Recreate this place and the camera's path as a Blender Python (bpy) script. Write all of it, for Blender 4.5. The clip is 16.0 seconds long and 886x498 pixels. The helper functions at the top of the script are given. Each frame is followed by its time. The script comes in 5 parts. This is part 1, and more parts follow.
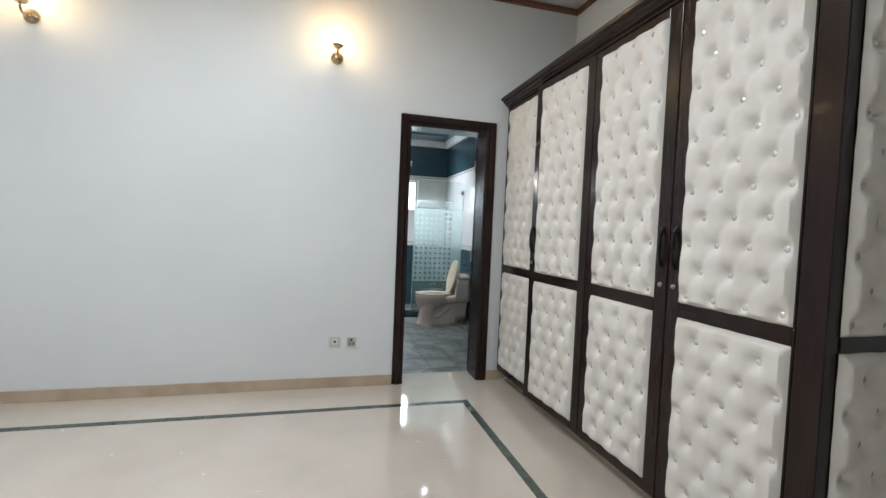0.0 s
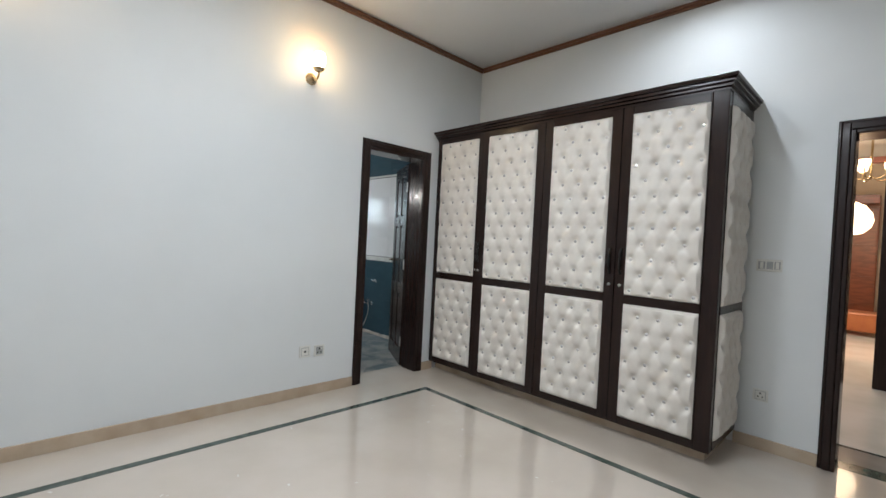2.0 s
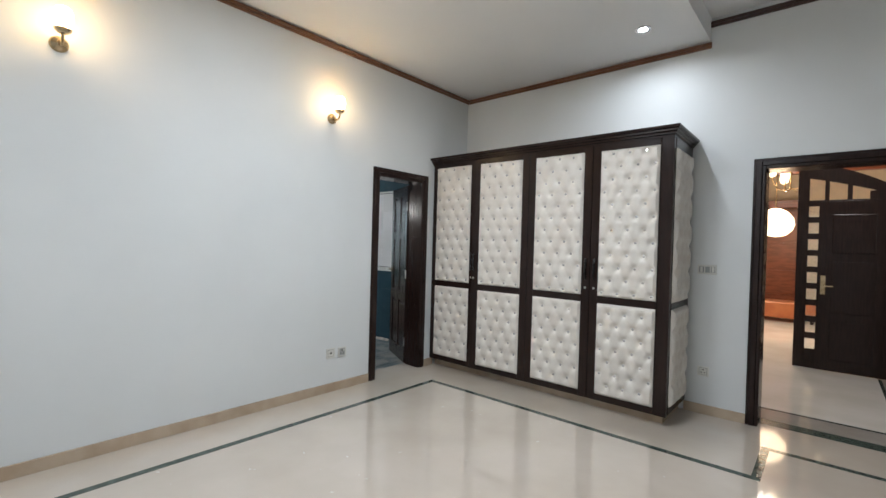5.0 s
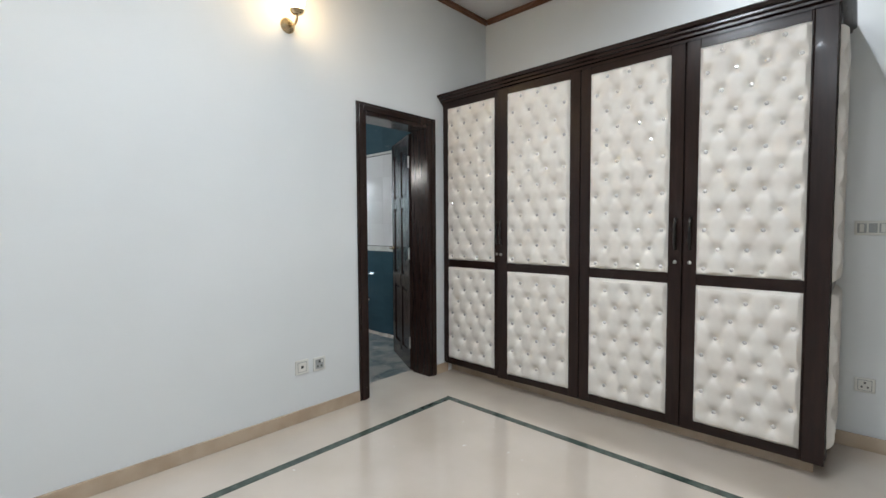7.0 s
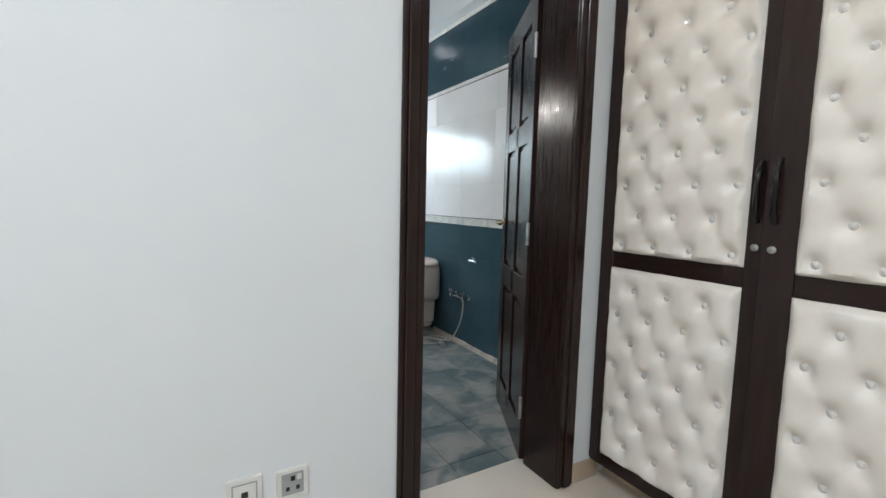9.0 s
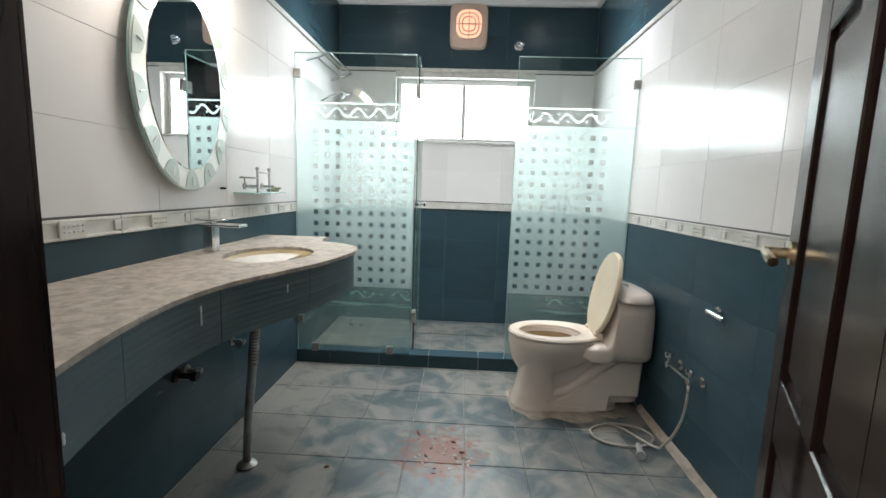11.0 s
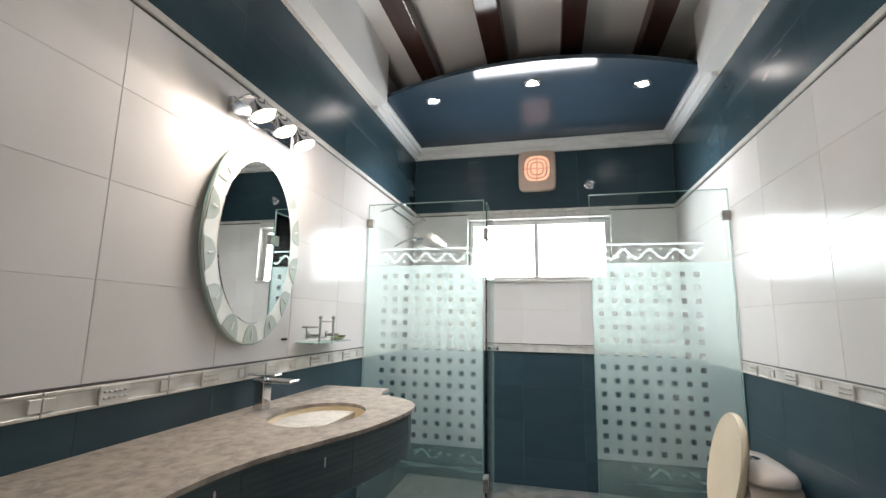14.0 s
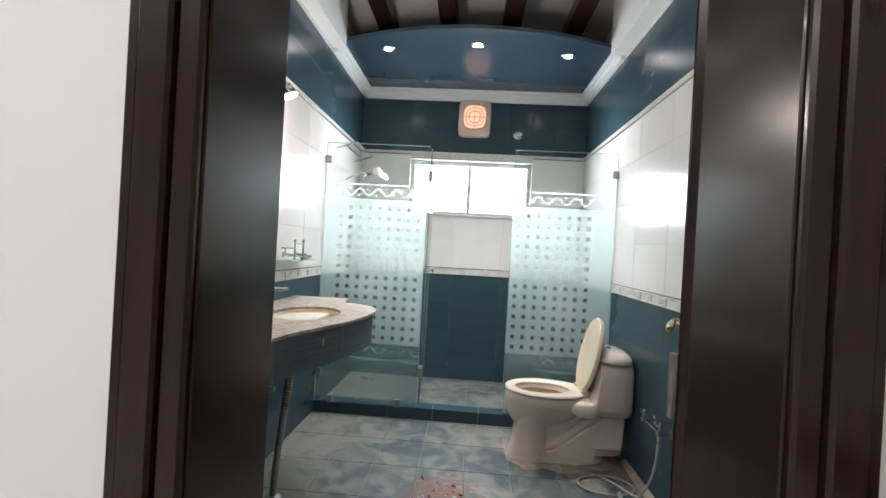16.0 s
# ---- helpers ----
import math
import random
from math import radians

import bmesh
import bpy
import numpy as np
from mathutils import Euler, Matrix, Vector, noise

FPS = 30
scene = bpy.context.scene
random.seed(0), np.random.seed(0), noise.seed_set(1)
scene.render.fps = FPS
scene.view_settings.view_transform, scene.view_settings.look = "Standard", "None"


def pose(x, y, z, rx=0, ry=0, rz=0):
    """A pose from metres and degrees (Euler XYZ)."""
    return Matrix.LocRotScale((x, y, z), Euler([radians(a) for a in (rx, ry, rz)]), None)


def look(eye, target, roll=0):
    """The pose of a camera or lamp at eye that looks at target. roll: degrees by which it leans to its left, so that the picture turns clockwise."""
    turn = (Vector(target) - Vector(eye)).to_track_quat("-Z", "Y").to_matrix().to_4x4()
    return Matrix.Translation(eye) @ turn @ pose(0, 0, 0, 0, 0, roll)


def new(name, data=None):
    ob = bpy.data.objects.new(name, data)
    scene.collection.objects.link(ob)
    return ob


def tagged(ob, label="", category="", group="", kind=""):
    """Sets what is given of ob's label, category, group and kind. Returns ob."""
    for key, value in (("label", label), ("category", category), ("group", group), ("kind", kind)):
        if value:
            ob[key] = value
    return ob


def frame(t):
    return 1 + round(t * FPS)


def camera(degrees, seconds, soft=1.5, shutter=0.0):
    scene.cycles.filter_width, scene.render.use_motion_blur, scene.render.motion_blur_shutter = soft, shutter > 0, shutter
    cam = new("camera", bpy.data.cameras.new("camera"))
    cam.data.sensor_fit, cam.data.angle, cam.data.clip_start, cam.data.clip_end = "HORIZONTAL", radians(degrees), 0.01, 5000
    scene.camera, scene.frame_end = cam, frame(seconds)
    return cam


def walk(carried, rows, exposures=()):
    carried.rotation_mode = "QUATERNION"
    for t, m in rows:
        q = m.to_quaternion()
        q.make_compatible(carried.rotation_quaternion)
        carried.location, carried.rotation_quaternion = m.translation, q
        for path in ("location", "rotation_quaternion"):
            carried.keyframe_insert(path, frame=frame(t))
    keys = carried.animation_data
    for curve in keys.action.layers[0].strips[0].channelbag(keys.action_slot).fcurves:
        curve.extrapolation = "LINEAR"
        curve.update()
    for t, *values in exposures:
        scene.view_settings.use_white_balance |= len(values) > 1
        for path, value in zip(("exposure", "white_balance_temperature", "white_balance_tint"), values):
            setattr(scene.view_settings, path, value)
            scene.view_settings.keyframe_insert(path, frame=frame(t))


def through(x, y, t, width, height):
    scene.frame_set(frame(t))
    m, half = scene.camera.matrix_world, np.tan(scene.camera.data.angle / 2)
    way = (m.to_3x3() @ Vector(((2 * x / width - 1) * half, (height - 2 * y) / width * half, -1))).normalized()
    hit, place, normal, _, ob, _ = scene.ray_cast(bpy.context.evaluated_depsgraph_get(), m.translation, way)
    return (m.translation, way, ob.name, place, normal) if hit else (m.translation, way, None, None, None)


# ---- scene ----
cam = camera(89.9, 16.0)
PATH = [
    (0, (0.206, -3.567, 1.276), (0.726, -1.638, 1.193), 2.4),
    (0.5, (-0.192, -3.522, 1.29), (0.738, -1.751, 1.304), 3.9),
    (1, (-0.574, -3.46, 1.317), (0.563, -1.816, 1.268), 3.5),
    (1.5, (-0.973, -3.361, 1.338), (0.262, -1.788, 1.291), 2.2),
    (2, (-1.422, -3.336, 1.321), (-0.026, -1.904, 1.286), 2.9),
    (2.5, (-1.724, -3.361, 1.358), (-0.242, -2.019, 1.39), 0.3),
    (3, (-1.98, -3.419, 1.38), (-0.51, -2.063, 1.396), 1.2),
    (3.5, (-2.185, -3.491, 1.377), (-0.728, -2.127, 1.249), 0.1),
    (4, (-2.24, -3.582, 1.43), (-0.712, -2.292, 1.401), 2.1),
    (4.2, (-2.247, -3.595, 1.434), (-0.751, -2.268, 1.419), 1.4),
    (6.5, (-1.507, -2.976, 1.332), (0.03, -1.697, 1.284), 2.3),
    (7, (-1.157, -2.671, 1.281), (0.3, -1.304, 1.186), -0.3),
    (7.5, (-0.779, -2.377, 1.267), (0.493, -0.838, 1.151), 0.7),
    (8, (-0.404, -2.047, 1.226), (0.819, -0.475, 1.045), 1.3),
    (8.5, (-0.092, -1.646, 1.216), (1.028, 0.008, 1.122), 1.5),
    (8.7, (0.025, -1.495, 1.189), (1.101, 0.185, 1.045), 1.7),
    (10.8, (1.095, -0.174, 1.174), (1.181, 1.8, 0.866), 0.7),
    (11, (1.157, -0.092, 1.183), (1.07, 1.888, 0.914), 1.9),
    (11.5, (1.226, 0.01, 1.197), (0.661, 1.906, 0.909), 1.9),
    (12, (1.207, 0.029, 1.197), (0.502, 1.883, 0.942), 1.0),
    (12.5, (1.209, 0.029, 1.194), (0.614, 1.913, 0.884), 0.6),
    (13, (1.223, 0.041, 1.2), (0.762, 1.962, 0.885), 1.3),
    (13.5, (1.222, 0.076, 1.233), (0.797, 2.029, 1.315), 0.0),
    (14, (1.225, 0.079, 1.251), (0.76, 1.998, 1.565), 1.0),
    (14.5, (1.232, 0.063, 1.255), (0.776, 1.974, 1.628), 0.7),
    (15, (1.228, 0.001, 1.229), (0.813, 1.956, 1.285), 0.2),
    (15.5, (1.188, -0.205, 1.246), (0.946, 1.78, 1.254), 0.8),
    (16, (1.17, -0.483, 1.251), (1.046, 1.514, 1.249), 3.2),
]
walk(cam, [(t, look(eye, target, roll)) for t, eye, target, roll in PATH],
     [(0, 0.13, 6500, 12), (2, 0.07, 6450, 12), (4.2, 0.07, 6450, 12), (6.5, 0.16, 6450, 12), (7.5, 0.30, 6450, 11), (8.7, 0.38, 6450, 11), (10.8, 0.6, 7000, 12), (11.3, 0.46, 7300, 15), (12, 0.37, 7350, 17), (15, 0.37, 7450, 18), (15.5, 0.6, 7300, 17), (16, 0.55, 7200, 16)])

# ---------------- world and lights ----------------
world = bpy.data.worlds.new("world")
scene.world = world
world.use_nodes = True
wn = world.node_tree.nodes
sky = wn.new("ShaderNodeTexSky")
sky.sky_type, sky.sun_disc = "NISHITA", False
sky.sun_elevation, sky.sun_rotation = radians(50), radians(200)
world.node_tree.links.new(sky.outputs[0], wn["Background"].inputs[0])
wn["Background"].inputs[1].default_value = 0.1
sun = new("sun", bpy.data.lights.new("sun", "SUN"))
sun.data.energy, sun.data.angle, sun.data.color = 2.5, radians(0.5), (1, 0.95, 0.88)
sun.matrix_basis = look((0, 0, 8), (1.0, -2.0, 4.0))


def area_lamp(name, eye, target, w, h, watts, colour, shape="RECTANGLE", spread=180):
    lamp = bpy.data.lights.new(name, "AREA")
    lamp.shape, lamp.size, lamp.size_y = shape, w, h
    lamp.energy, lamp.color, lamp.spread = watts, colour, radians(spread)
    ob = new(name, lamp)
    ob.matrix_basis = look(eye, target)
    return ob


def point_lamp(name, at, watts, colour, radius=0.03):
    lamp = bpy.data.lights.new(name, "POINT")
    lamp.energy, lamp.color, lamp.shadow_soft_size = watts, colour, radius
    ob = new(name, lamp)
    ob.location = at
    return ob


COOL, WARM = (0.83, 0.92, 1.0), (1.0, 0.58, 0.22)
# only the first downlight is in view; the other two are assumed and added
BED_SPOTS = [(1.72, -2.30, 3.262), (-0.05, -2.30, 3.262), (-1.8, -2.30, 3.262)]
for n, p in enumerate(BED_SPOTS):
    area_lamp("downlight_lamp", (p[0], p[1], p[2] - 0.02), (p[0], p[1], 0), 0.08, 0.08, 9.5, COOL, "DISK", 165)
# two unseen flush panels, added in the lower part of the ceiling as room fill
FILL_PANELS = [(-2.9, -2.6), (-0.35, -1.80)]
for (x, y), watts in zip(FILL_PANELS, (25, 37)):
    area_lamp("fill_panel_lamp", (x, y, 3.228), (x, y, 0), 0.36, 0.36, watts, COOL)
BATH_SPOTS = [(0.462, 2.86), (1.142, 2.755), (1.822, 2.905)]
for x, y in BATH_SPOTS:
    area_lamp("bath_spot_lamp", (x, y, 2.738), (x, y, 0), 0.06, 0.06, 5.5, (0.80, 0.90, 1.0), "DISK", 95)
area_lamp("window_daylight", (1.12, 3.80, 1.82), (1.12, 0.5, 1.95), 1.06, 0.46, 19, (0.70, 0.87, 1.0), "RECTANGLE", 160)
for x in (0.265, -1.675):
    point_lamp("sconce_bulb_lamp", (x, -0.125, 2.675), 0.26, WARM, 0.03)
for y in (1.375, 1.515, 1.655):
    point_lamp("vanity_bulb_lamp", (0.265, y + 0.03, 1.945), 4.6, (0.95, 0.93, 0.90), 0.02)
point_lamp("hall_globe_lamp", (7.5, -2.80, 1.93), 60, (1.0, 0.72, 0.45), 0.15)
# fill lights added for hall and lounge; no fixture hangs there
area_lamp("hall_fill", (3.9, -3.6, 3.1), (3.9, -3.6, 0), 0.5, 0.5, 22, (1.0, 0.96, 0.92))
area_lamp("lounge_fill", (7.6, -2.6, 3.1), (7.6, -2.6, 0), 0.6, 0.6, 60, (1.0, 0.92, 0.80))


# ---------------- materials ----------------
def material(name, colour, rough=0.5, metal=0.0, second=None, scale=5.0, mix=(0.4, 0.65), bump=0.0, bump_scale=120.0,
             coat=0.0, stretch=(1, 1, 1), detail=6.0, vary=0.0, rough_var=0.0, spec=0.5):
    m = bpy.data.materials.new(name)
    m.use_nodes = True
    nt = m.node_tree
    b = nt.nodes["Principled BSDF"]
    b.inputs["Roughness"].default_value, b.inputs["Metallic"].default_value = rough, metal
    b.inputs["Coat Weight"].default_value, b.inputs["Coat Roughness"].default_value = coat, 0.06
    b.inputs["Specular IOR Level"].default_value = spec
    tc, mp, info = nt.nodes.new("ShaderNodeTexCoord"), nt.nodes.new("ShaderNodeMapping"), nt.nodes.new("ShaderNodeObjectInfo")
    add = nt.nodes.new("ShaderNodeVectorMath")
    add.operation = "MULTIPLY_ADD"
    add.inputs[1].default_value = (1, 1, 1)
    mul = nt.nodes.new("ShaderNodeMath")
    mul.operation, mul.inputs[1].default_value = "MULTIPLY", 20 if vary else 0
    nt.links.new(info.outputs["Random"], mul.inputs[0])
    nt.links.new(tc.outputs["Object"], add.inputs[0])
    nt.links.new(mul.outputs[0], add.inputs[2])
    nt.links.new(add.outputs[0], mp.inputs[0])
    mp.inputs["Scale"].default_value = stretch
    n1 = nt.nodes.new("ShaderNodeTexNoise")
    n1.inputs["Scale"].default_value, n1.inputs["Detail"].default_value = scale, detail
    nt.links.new(mp.outputs[0], n1.inputs["Vector"])
    ramp = nt.nodes.new("ShaderNodeValToRGB")
    ramp.color_ramp.elements[0].position, ramp.color_ramp.elements[1].position = mix
    ramp.color_ramp.elements[0].color = (*colour, 1)
    ramp.color_ramp.elements[1].color = (*(second or [c * 0.9 for c in colour]), 1)
    nt.links.new(n1.outputs["Fac"], ramp.inputs[0])
    out = ramp.outputs[0]
    if vary:
        hsv, rng = nt.nodes.new("ShaderNodeHueSaturation"), nt.nodes.new("ShaderNodeMapRange")
        rng.inputs["To Min"].default_value, rng.inputs["To Max"].default_value = 1 - vary, 1 + vary
        nt.links.new(info.outputs["Random"], rng.inputs["Value"])
        nt.links.new(rng.outputs[0], hsv.inputs["Value"])
        nt.links.new(out, hsv.inputs["Color"])
        out = hsv.outputs[0]
    nt.links.new(out, b.inputs["Base Color"])
    if rough_var:
        rr = nt.nodes.new("ShaderNodeMapRange")
        rr.inputs["To Min"].default_value, rr.inputs["To Max"].default_value = max(0.02, rough - rough_var), rough + rough_var
        nt.links.new(n1.outputs["Fac"], rr.inputs["Value"])
        nt.links.new(rr.outputs[0], b.inputs["Roughness"])
    if bump:
        n2, bp = nt.nodes.new("ShaderNodeTexNoise"), nt.nodes.new("ShaderNodeBump")
        n2.inputs["Scale"].default_value, n2.inputs["Detail"].default_value = bump_scale, 4
        bp.inputs["Strength"].default_value, bp.inputs["Distance"].default_value = bump, 0.004
        nt.links.new(mp.outputs[0], n2.inputs["Vector"])
        nt.links.new(n2.outputs["Fac"], bp.inputs["Height"])
        nt.links.new(bp.outputs[0], b.inputs["Normal"])
    return m


def glow(name, colour, strength):
    m = bpy.data.materials.new(name)
    m.use_nodes = True
    b = m.node_tree.nodes["Principled BSDF"]
    b.inputs["Base Color"].default_value = (*colour, 1)
    b.inputs["Emission Color"].default_value, b.inputs["Emission Strength"].default_value = (*colour, 1), strength
    return m


def clear_glass(name, tint, gloss=0.04):
    """Thin pane: clear with a slight tint, glossy by Fresnel."""
    m = bpy.data.materials.new(name)
    m.use_nodes = True
    nt = m.node_tree
    nt.nodes.remove(nt.nodes["Principled BSDF"])
    tr, gl, mx, fr = (nt.nodes.new("ShaderNode" + k) for k in ("BsdfTransparent", "BsdfGlossy", "MixShader", "Fresnel"))
    tr.inputs[0].default_value = (*tint, 1)
    gl.inputs["Roughness"].default_value = 0.02
    fr.inputs["IOR"].default_value = 1.45
    nt.links.new(fr.outputs[0], mx.inputs[0])
    nt.links.new(tr.outputs[0], mx.inputs[1])
    nt.links.new(gl.outputs[0], mx.inputs[2])
    nt.links.new(mx.outputs[0], nt.nodes["Material Output"].inputs["Surface"])
    return m


def frosted(name, colour, through=0.25):
    """Etched film: scatters the light that falls on it to both sides, and lets some straight through."""
    m = bpy.data.materials.new(name)
    m.use_nodes = True
    nt = m.node_tree
    nt.nodes.remove(nt.nodes["Principled BSDF"])
    tr, tl, df, m1, m2 = (nt.nodes.new("ShaderNode" + k) for k in ("BsdfTransparent", "BsdfTranslucent", "BsdfDiffuse", "MixShader", "MixShader"))
    noi, rng = nt.nodes.new("ShaderNodeTexNoise"), nt.nodes.new("ShaderNodeMapRange")
    noi.inputs["Scale"].default_value = 3.0
    rng.inputs["To Min"].default_value, rng.inputs["To Max"].default_value = through * 0.8, through * 1.25
    tl.inputs[0].default_value = df.inputs[0].default_value = (*colour, 1)
    m1.inputs[0].default_value = 0.18
    nt.links.new(noi.outputs["Fac"], rng.inputs["Value"])
    nt.links.new(rng.outputs[0], m2.inputs[0])
    nt.links.new(tl.outputs[0], m1.inputs[1])
    nt.links.new(df.outputs[0], m1.inputs[2])
    nt.links.new(m1.outputs[0], m2.inputs[1])
    nt.links.new(tr.outputs[0], m2.inputs[2])
    nt.links.new(m2.outputs[0], nt.nodes["Material Output"].inputs["Surface"])
    return m


def dusty_stone():
    """Grey-brown stone under fine plaster dust: grain, swept streaks and pale smears."""
    m = material("dusty_stone_top", (0.39, 0.335, 0.28), 0.5, second=(0.25, 0.213, 0.182), scale=24, mix=(0.36, 0.66), detail=14, bump=0.4, bump_scale=60, rough_var=0.12)
    nt = m.node_tree
    b = nt.nodes["Principled BSDF"]
    base = b.inputs["Base Color"].links[0].from_socket
    tc, mp, noi, ramp, mx = (nt.nodes.new("ShaderNode" + k) for k in ("TexCoord", "Mapping", "TexNoise", "ValToRGB", "MixRGB"))
    mp.inputs["Scale"].default_value, mp.inputs["Rotation"].default_value = (17, 13, 1), (0, 0, 0.5)
    noi.inputs["Scale"].default_value, noi.inputs["Detail"].default_value, noi.inputs["Distortion"].default_value = 2.4, 11, 0.8
    ramp.color_ramp.elements[0].position, ramp.color_ramp.elements[1].position = 0.42, 0.72
    ramp.color_ramp.elements[0].color, ramp.color_ramp.elements[1].color = (0, 0, 0, 1), (0.6, 0.6, 0.6, 1)
    nt.links.new(tc.outputs["Object"], mp.inputs[0])
    nt.links.new(mp.outputs[0], noi.inputs["Vector"])
    nt.links.new(noi.outputs["Fac"], ramp.inputs[0])
    nt.links.new(ramp.outputs[0], mx.inputs[0])
    nt.links.new(base, mx.inputs[1])
    mx.inputs[2].default_value = (0.53, 0.475, 0.42, 1)
    nt.links.new(mx.outputs[0], b.inputs["Base Color"])
    return m


PAINT = material("wall_paint", (0.69, 0.705, 0.70), 0.55, second=(0.66, 0.675, 0.67), scale=1.3, bump=0.06, bump_scale=160)
CEIL = material("ceiling_paint", (0.83, 0.83, 0.82), 0.6, second=(0.80, 0.80, 0.79), scale=1.0, bump=0.05, bump_scale=140)
MARBLE = material("polished_marble", (0.60, 0.53, 0.455), 0.055, second=(0.51, 0.44, 0.365), scale=1.6, mix=(0.35, 0.75), detail=9, rough_var=0.02, spec=0.6, coat=0.7)
PALE_FLOOR = material("pale_polished_tile", (0.70, 0.68, 0.64), 0.06, second=(0.62, 0.60, 0.55), scale=2.0, detail=9, rough_var=0.02)
GREY_MARBLE = material("grey_beige_marble", (0.34, 0.31, 0.28), 0.08, second=(0.27, 0.24, 0.21), scale=2.4, detail=9, rough_var=0.03)
SKIRT = material("beige_marble", (0.47, 0.37, 0.27), 0.2, second=(0.40, 0.30, 0.21), scale=5, detail=8)
GREEN_INLAY = material("green_marble", (0.045, 0.062, 0.052), 0.1, second=(0.075, 0.10, 0.085), scale=22, detail=8)
WOOD = material("dark_stained_wood", (0.0165, 0.0088, 0.0072), 0.22, second=(0.023, 0.0118, 0.0094), scale=9, stretch=(6, 6, 0.6), bump=0.02, bump_scale=60, coat=0.05, spec=0.26)
WOOD_H = material("dark_stained_wood_rail", (0.0165, 0.0088, 0.0072), 0.22, second=(0.023, 0.0118, 0.0094), scale=9, stretch=(6, 0.6, 6), bump=0.02, bump_scale=60, coat=0.05, spec=0.26)
TRIM_WOOD = material("brown_trim_wood", (0.19, 0.078, 0.036), 0.35, second=(0.14, 0.055, 0.026), scale=6, stretch=(1, 1, 6), coat=0.3)
BEAM_WOOD = material("beam_wood", (0.055, 0.022, 0.016), 0.35, second=(0.035, 0.014, 0.010), scale=5, stretch=(5, 0.6, 5), coat=0.2)
FABRIC = material("ivory_leatherette", (0.72, 0.68, 0.62), 0.42, second=(0.66, 0.61, 0.55), scale=7, bump=0.15, bump_scale=260)
CRYSTAL = material("crystal_button", (0.82, 0.81, 0.79), 0.12, 0.5, second=(0.55, 0.54, 0.52), scale=110)
BLACK_METAL = material("black_metal", (0.02, 0.018, 0.016), 0.3, 0.6)
CHROME = material("chrome", (0.72, 0.73, 0.74), 0.12, 1.0, second=(0.6, 0.61, 0.62), scale=12, rough_var=0.05)
PALE_METAL = material("pale_aluminium", (0.78, 0.79, 0.79), 0.4, 0.2)
STEEL = material("dull_steel", (0.42, 0.42, 0.40), 0.4, 1.0, second=(0.3, 0.28, 0.25), scale=20, rough_var=0.1)
BRASS = material("aged_brass", (0.58, 0.46, 0.30), 0.22, 1.0, second=(0.42, 0.31, 0.17), scale=25, rough_var=0.08)
PLASTIC = material("ivory_plastic", (0.68, 0.67, 0.62), 0.35, second=(0.62, 0.61, 0.56), scale=10)
GREY_PLASTIC = material("grey_plastic", (0.32, 0.33, 0.32), 0.35)
HOSE = material("pale_hose_plastic", (0.40, 0.37, 0.33), 0.45, second=(0.32, 0.29, 0.25), scale=18)
DARK = material("dark_hole", (0.015, 0.015, 0.015), 0.5)
WHITE_TILE = material("white_glazed_tile", (0.74, 0.715, 0.70), 0.15, second=(0.69, 0.665, 0.645), scale=2.0, vary=0.03, spec=0.22, bump=0.06, bump_scale=7, rough_var=0.02)
BLUE_TILE = material("blue_glazed_tile", (0.028, 0.060, 0.076), 0.26, second=(0.033, 0.069, 0.087), scale=4, mix=(0.25, 0.8), spec=0.28, vary=0.08, stretch=(1, 1, 4), bump=0.02, bump_scale=34, rough_var=0.03)
# the blue tile with dust, its tone also lifted for missing light
APRON_TILE = material("lifted_dusty_ribbed_tile", (0.055, 0.092, 0.108), 0.42, second=(0.078, 0.112, 0.124), scale=6, stretch=(1, 1, 12), bump=0.2, bump_scale=26, rough_var=0.1)
BORDER_TILE = material("white_relief_tile", (0.66, 0.65, 0.61), 0.25, second=(0.56, 0.54, 0.49), scale=14, vary=0.05)
GROUT = material("pale_grout", (0.66, 0.64, 0.60), 0.8, second=(0.56, 0.54, 0.49), scale=30)
FLOOR_GROUT = material("dusty_floor_grout", (0.34, 0.33, 0.30), 0.85, second=(0.20, 0.20, 0.185), scale=18)
DARK_LINE = material("dark_pencil_tile", (0.06, 0.055, 0.05), 0.3)
STONE_TOP = dusty_stone()
CERAMIC = material("ivory_ceramic", (0.73, 0.635, 0.565), 0.12, second=(0.68, 0.58, 0.505), scale=4, coat=0.3)
CREAM_SEAT = material("yellowed_seat_plastic", (0.71, 0.61, 0.46), 0.2, second=(0.67, 0.56, 0.41), scale=4)
IVORY_SEAT = material("ivory_seat_plastic", (0.73, 0.635, 0.54), 0.2, second=(0.69, 0.59, 0.49), scale=4)
STAINED = material("stained_bowl", (0.30, 0.20, 0.10), 0.4, second=(0.20, 0.12, 0.06), scale=9)
BASIN = material("dusty_basin", (0.70, 0.57, 0.38), 0.6, second=(0.60, 0.47, 0.28), scale=8)
GLASS = clear_glass("shower_glass", (0.92, 0.96, 0.95))
PANE = clear_glass("window_glass", (0.95, 0.97, 0.97))
FILM = frosted("frosted_film", (0.74, 0.86, 0.82), 0.52)
GREEN_FILM = frosted("greenish_haze_film", (0.36, 0.50, 0.46), 0.62)
MID_FILM = frosted("pale_wave_film", (0.58, 0.78, 0.71), 0.68)
# haze for the extra sheet that softens the clear squares
HAZE_FILM = frosted("added_haze_film", (0.80, 0.85, 0.84), 0.88)
WAVE = frosted("white_wave_film", (0.85, 0.90, 0.88), 0.08)
GLASS_EDGE = material("green_glass_edge", (0.36, 0.52, 0.48), 0.1, second=(0.30, 0.46, 0.42))
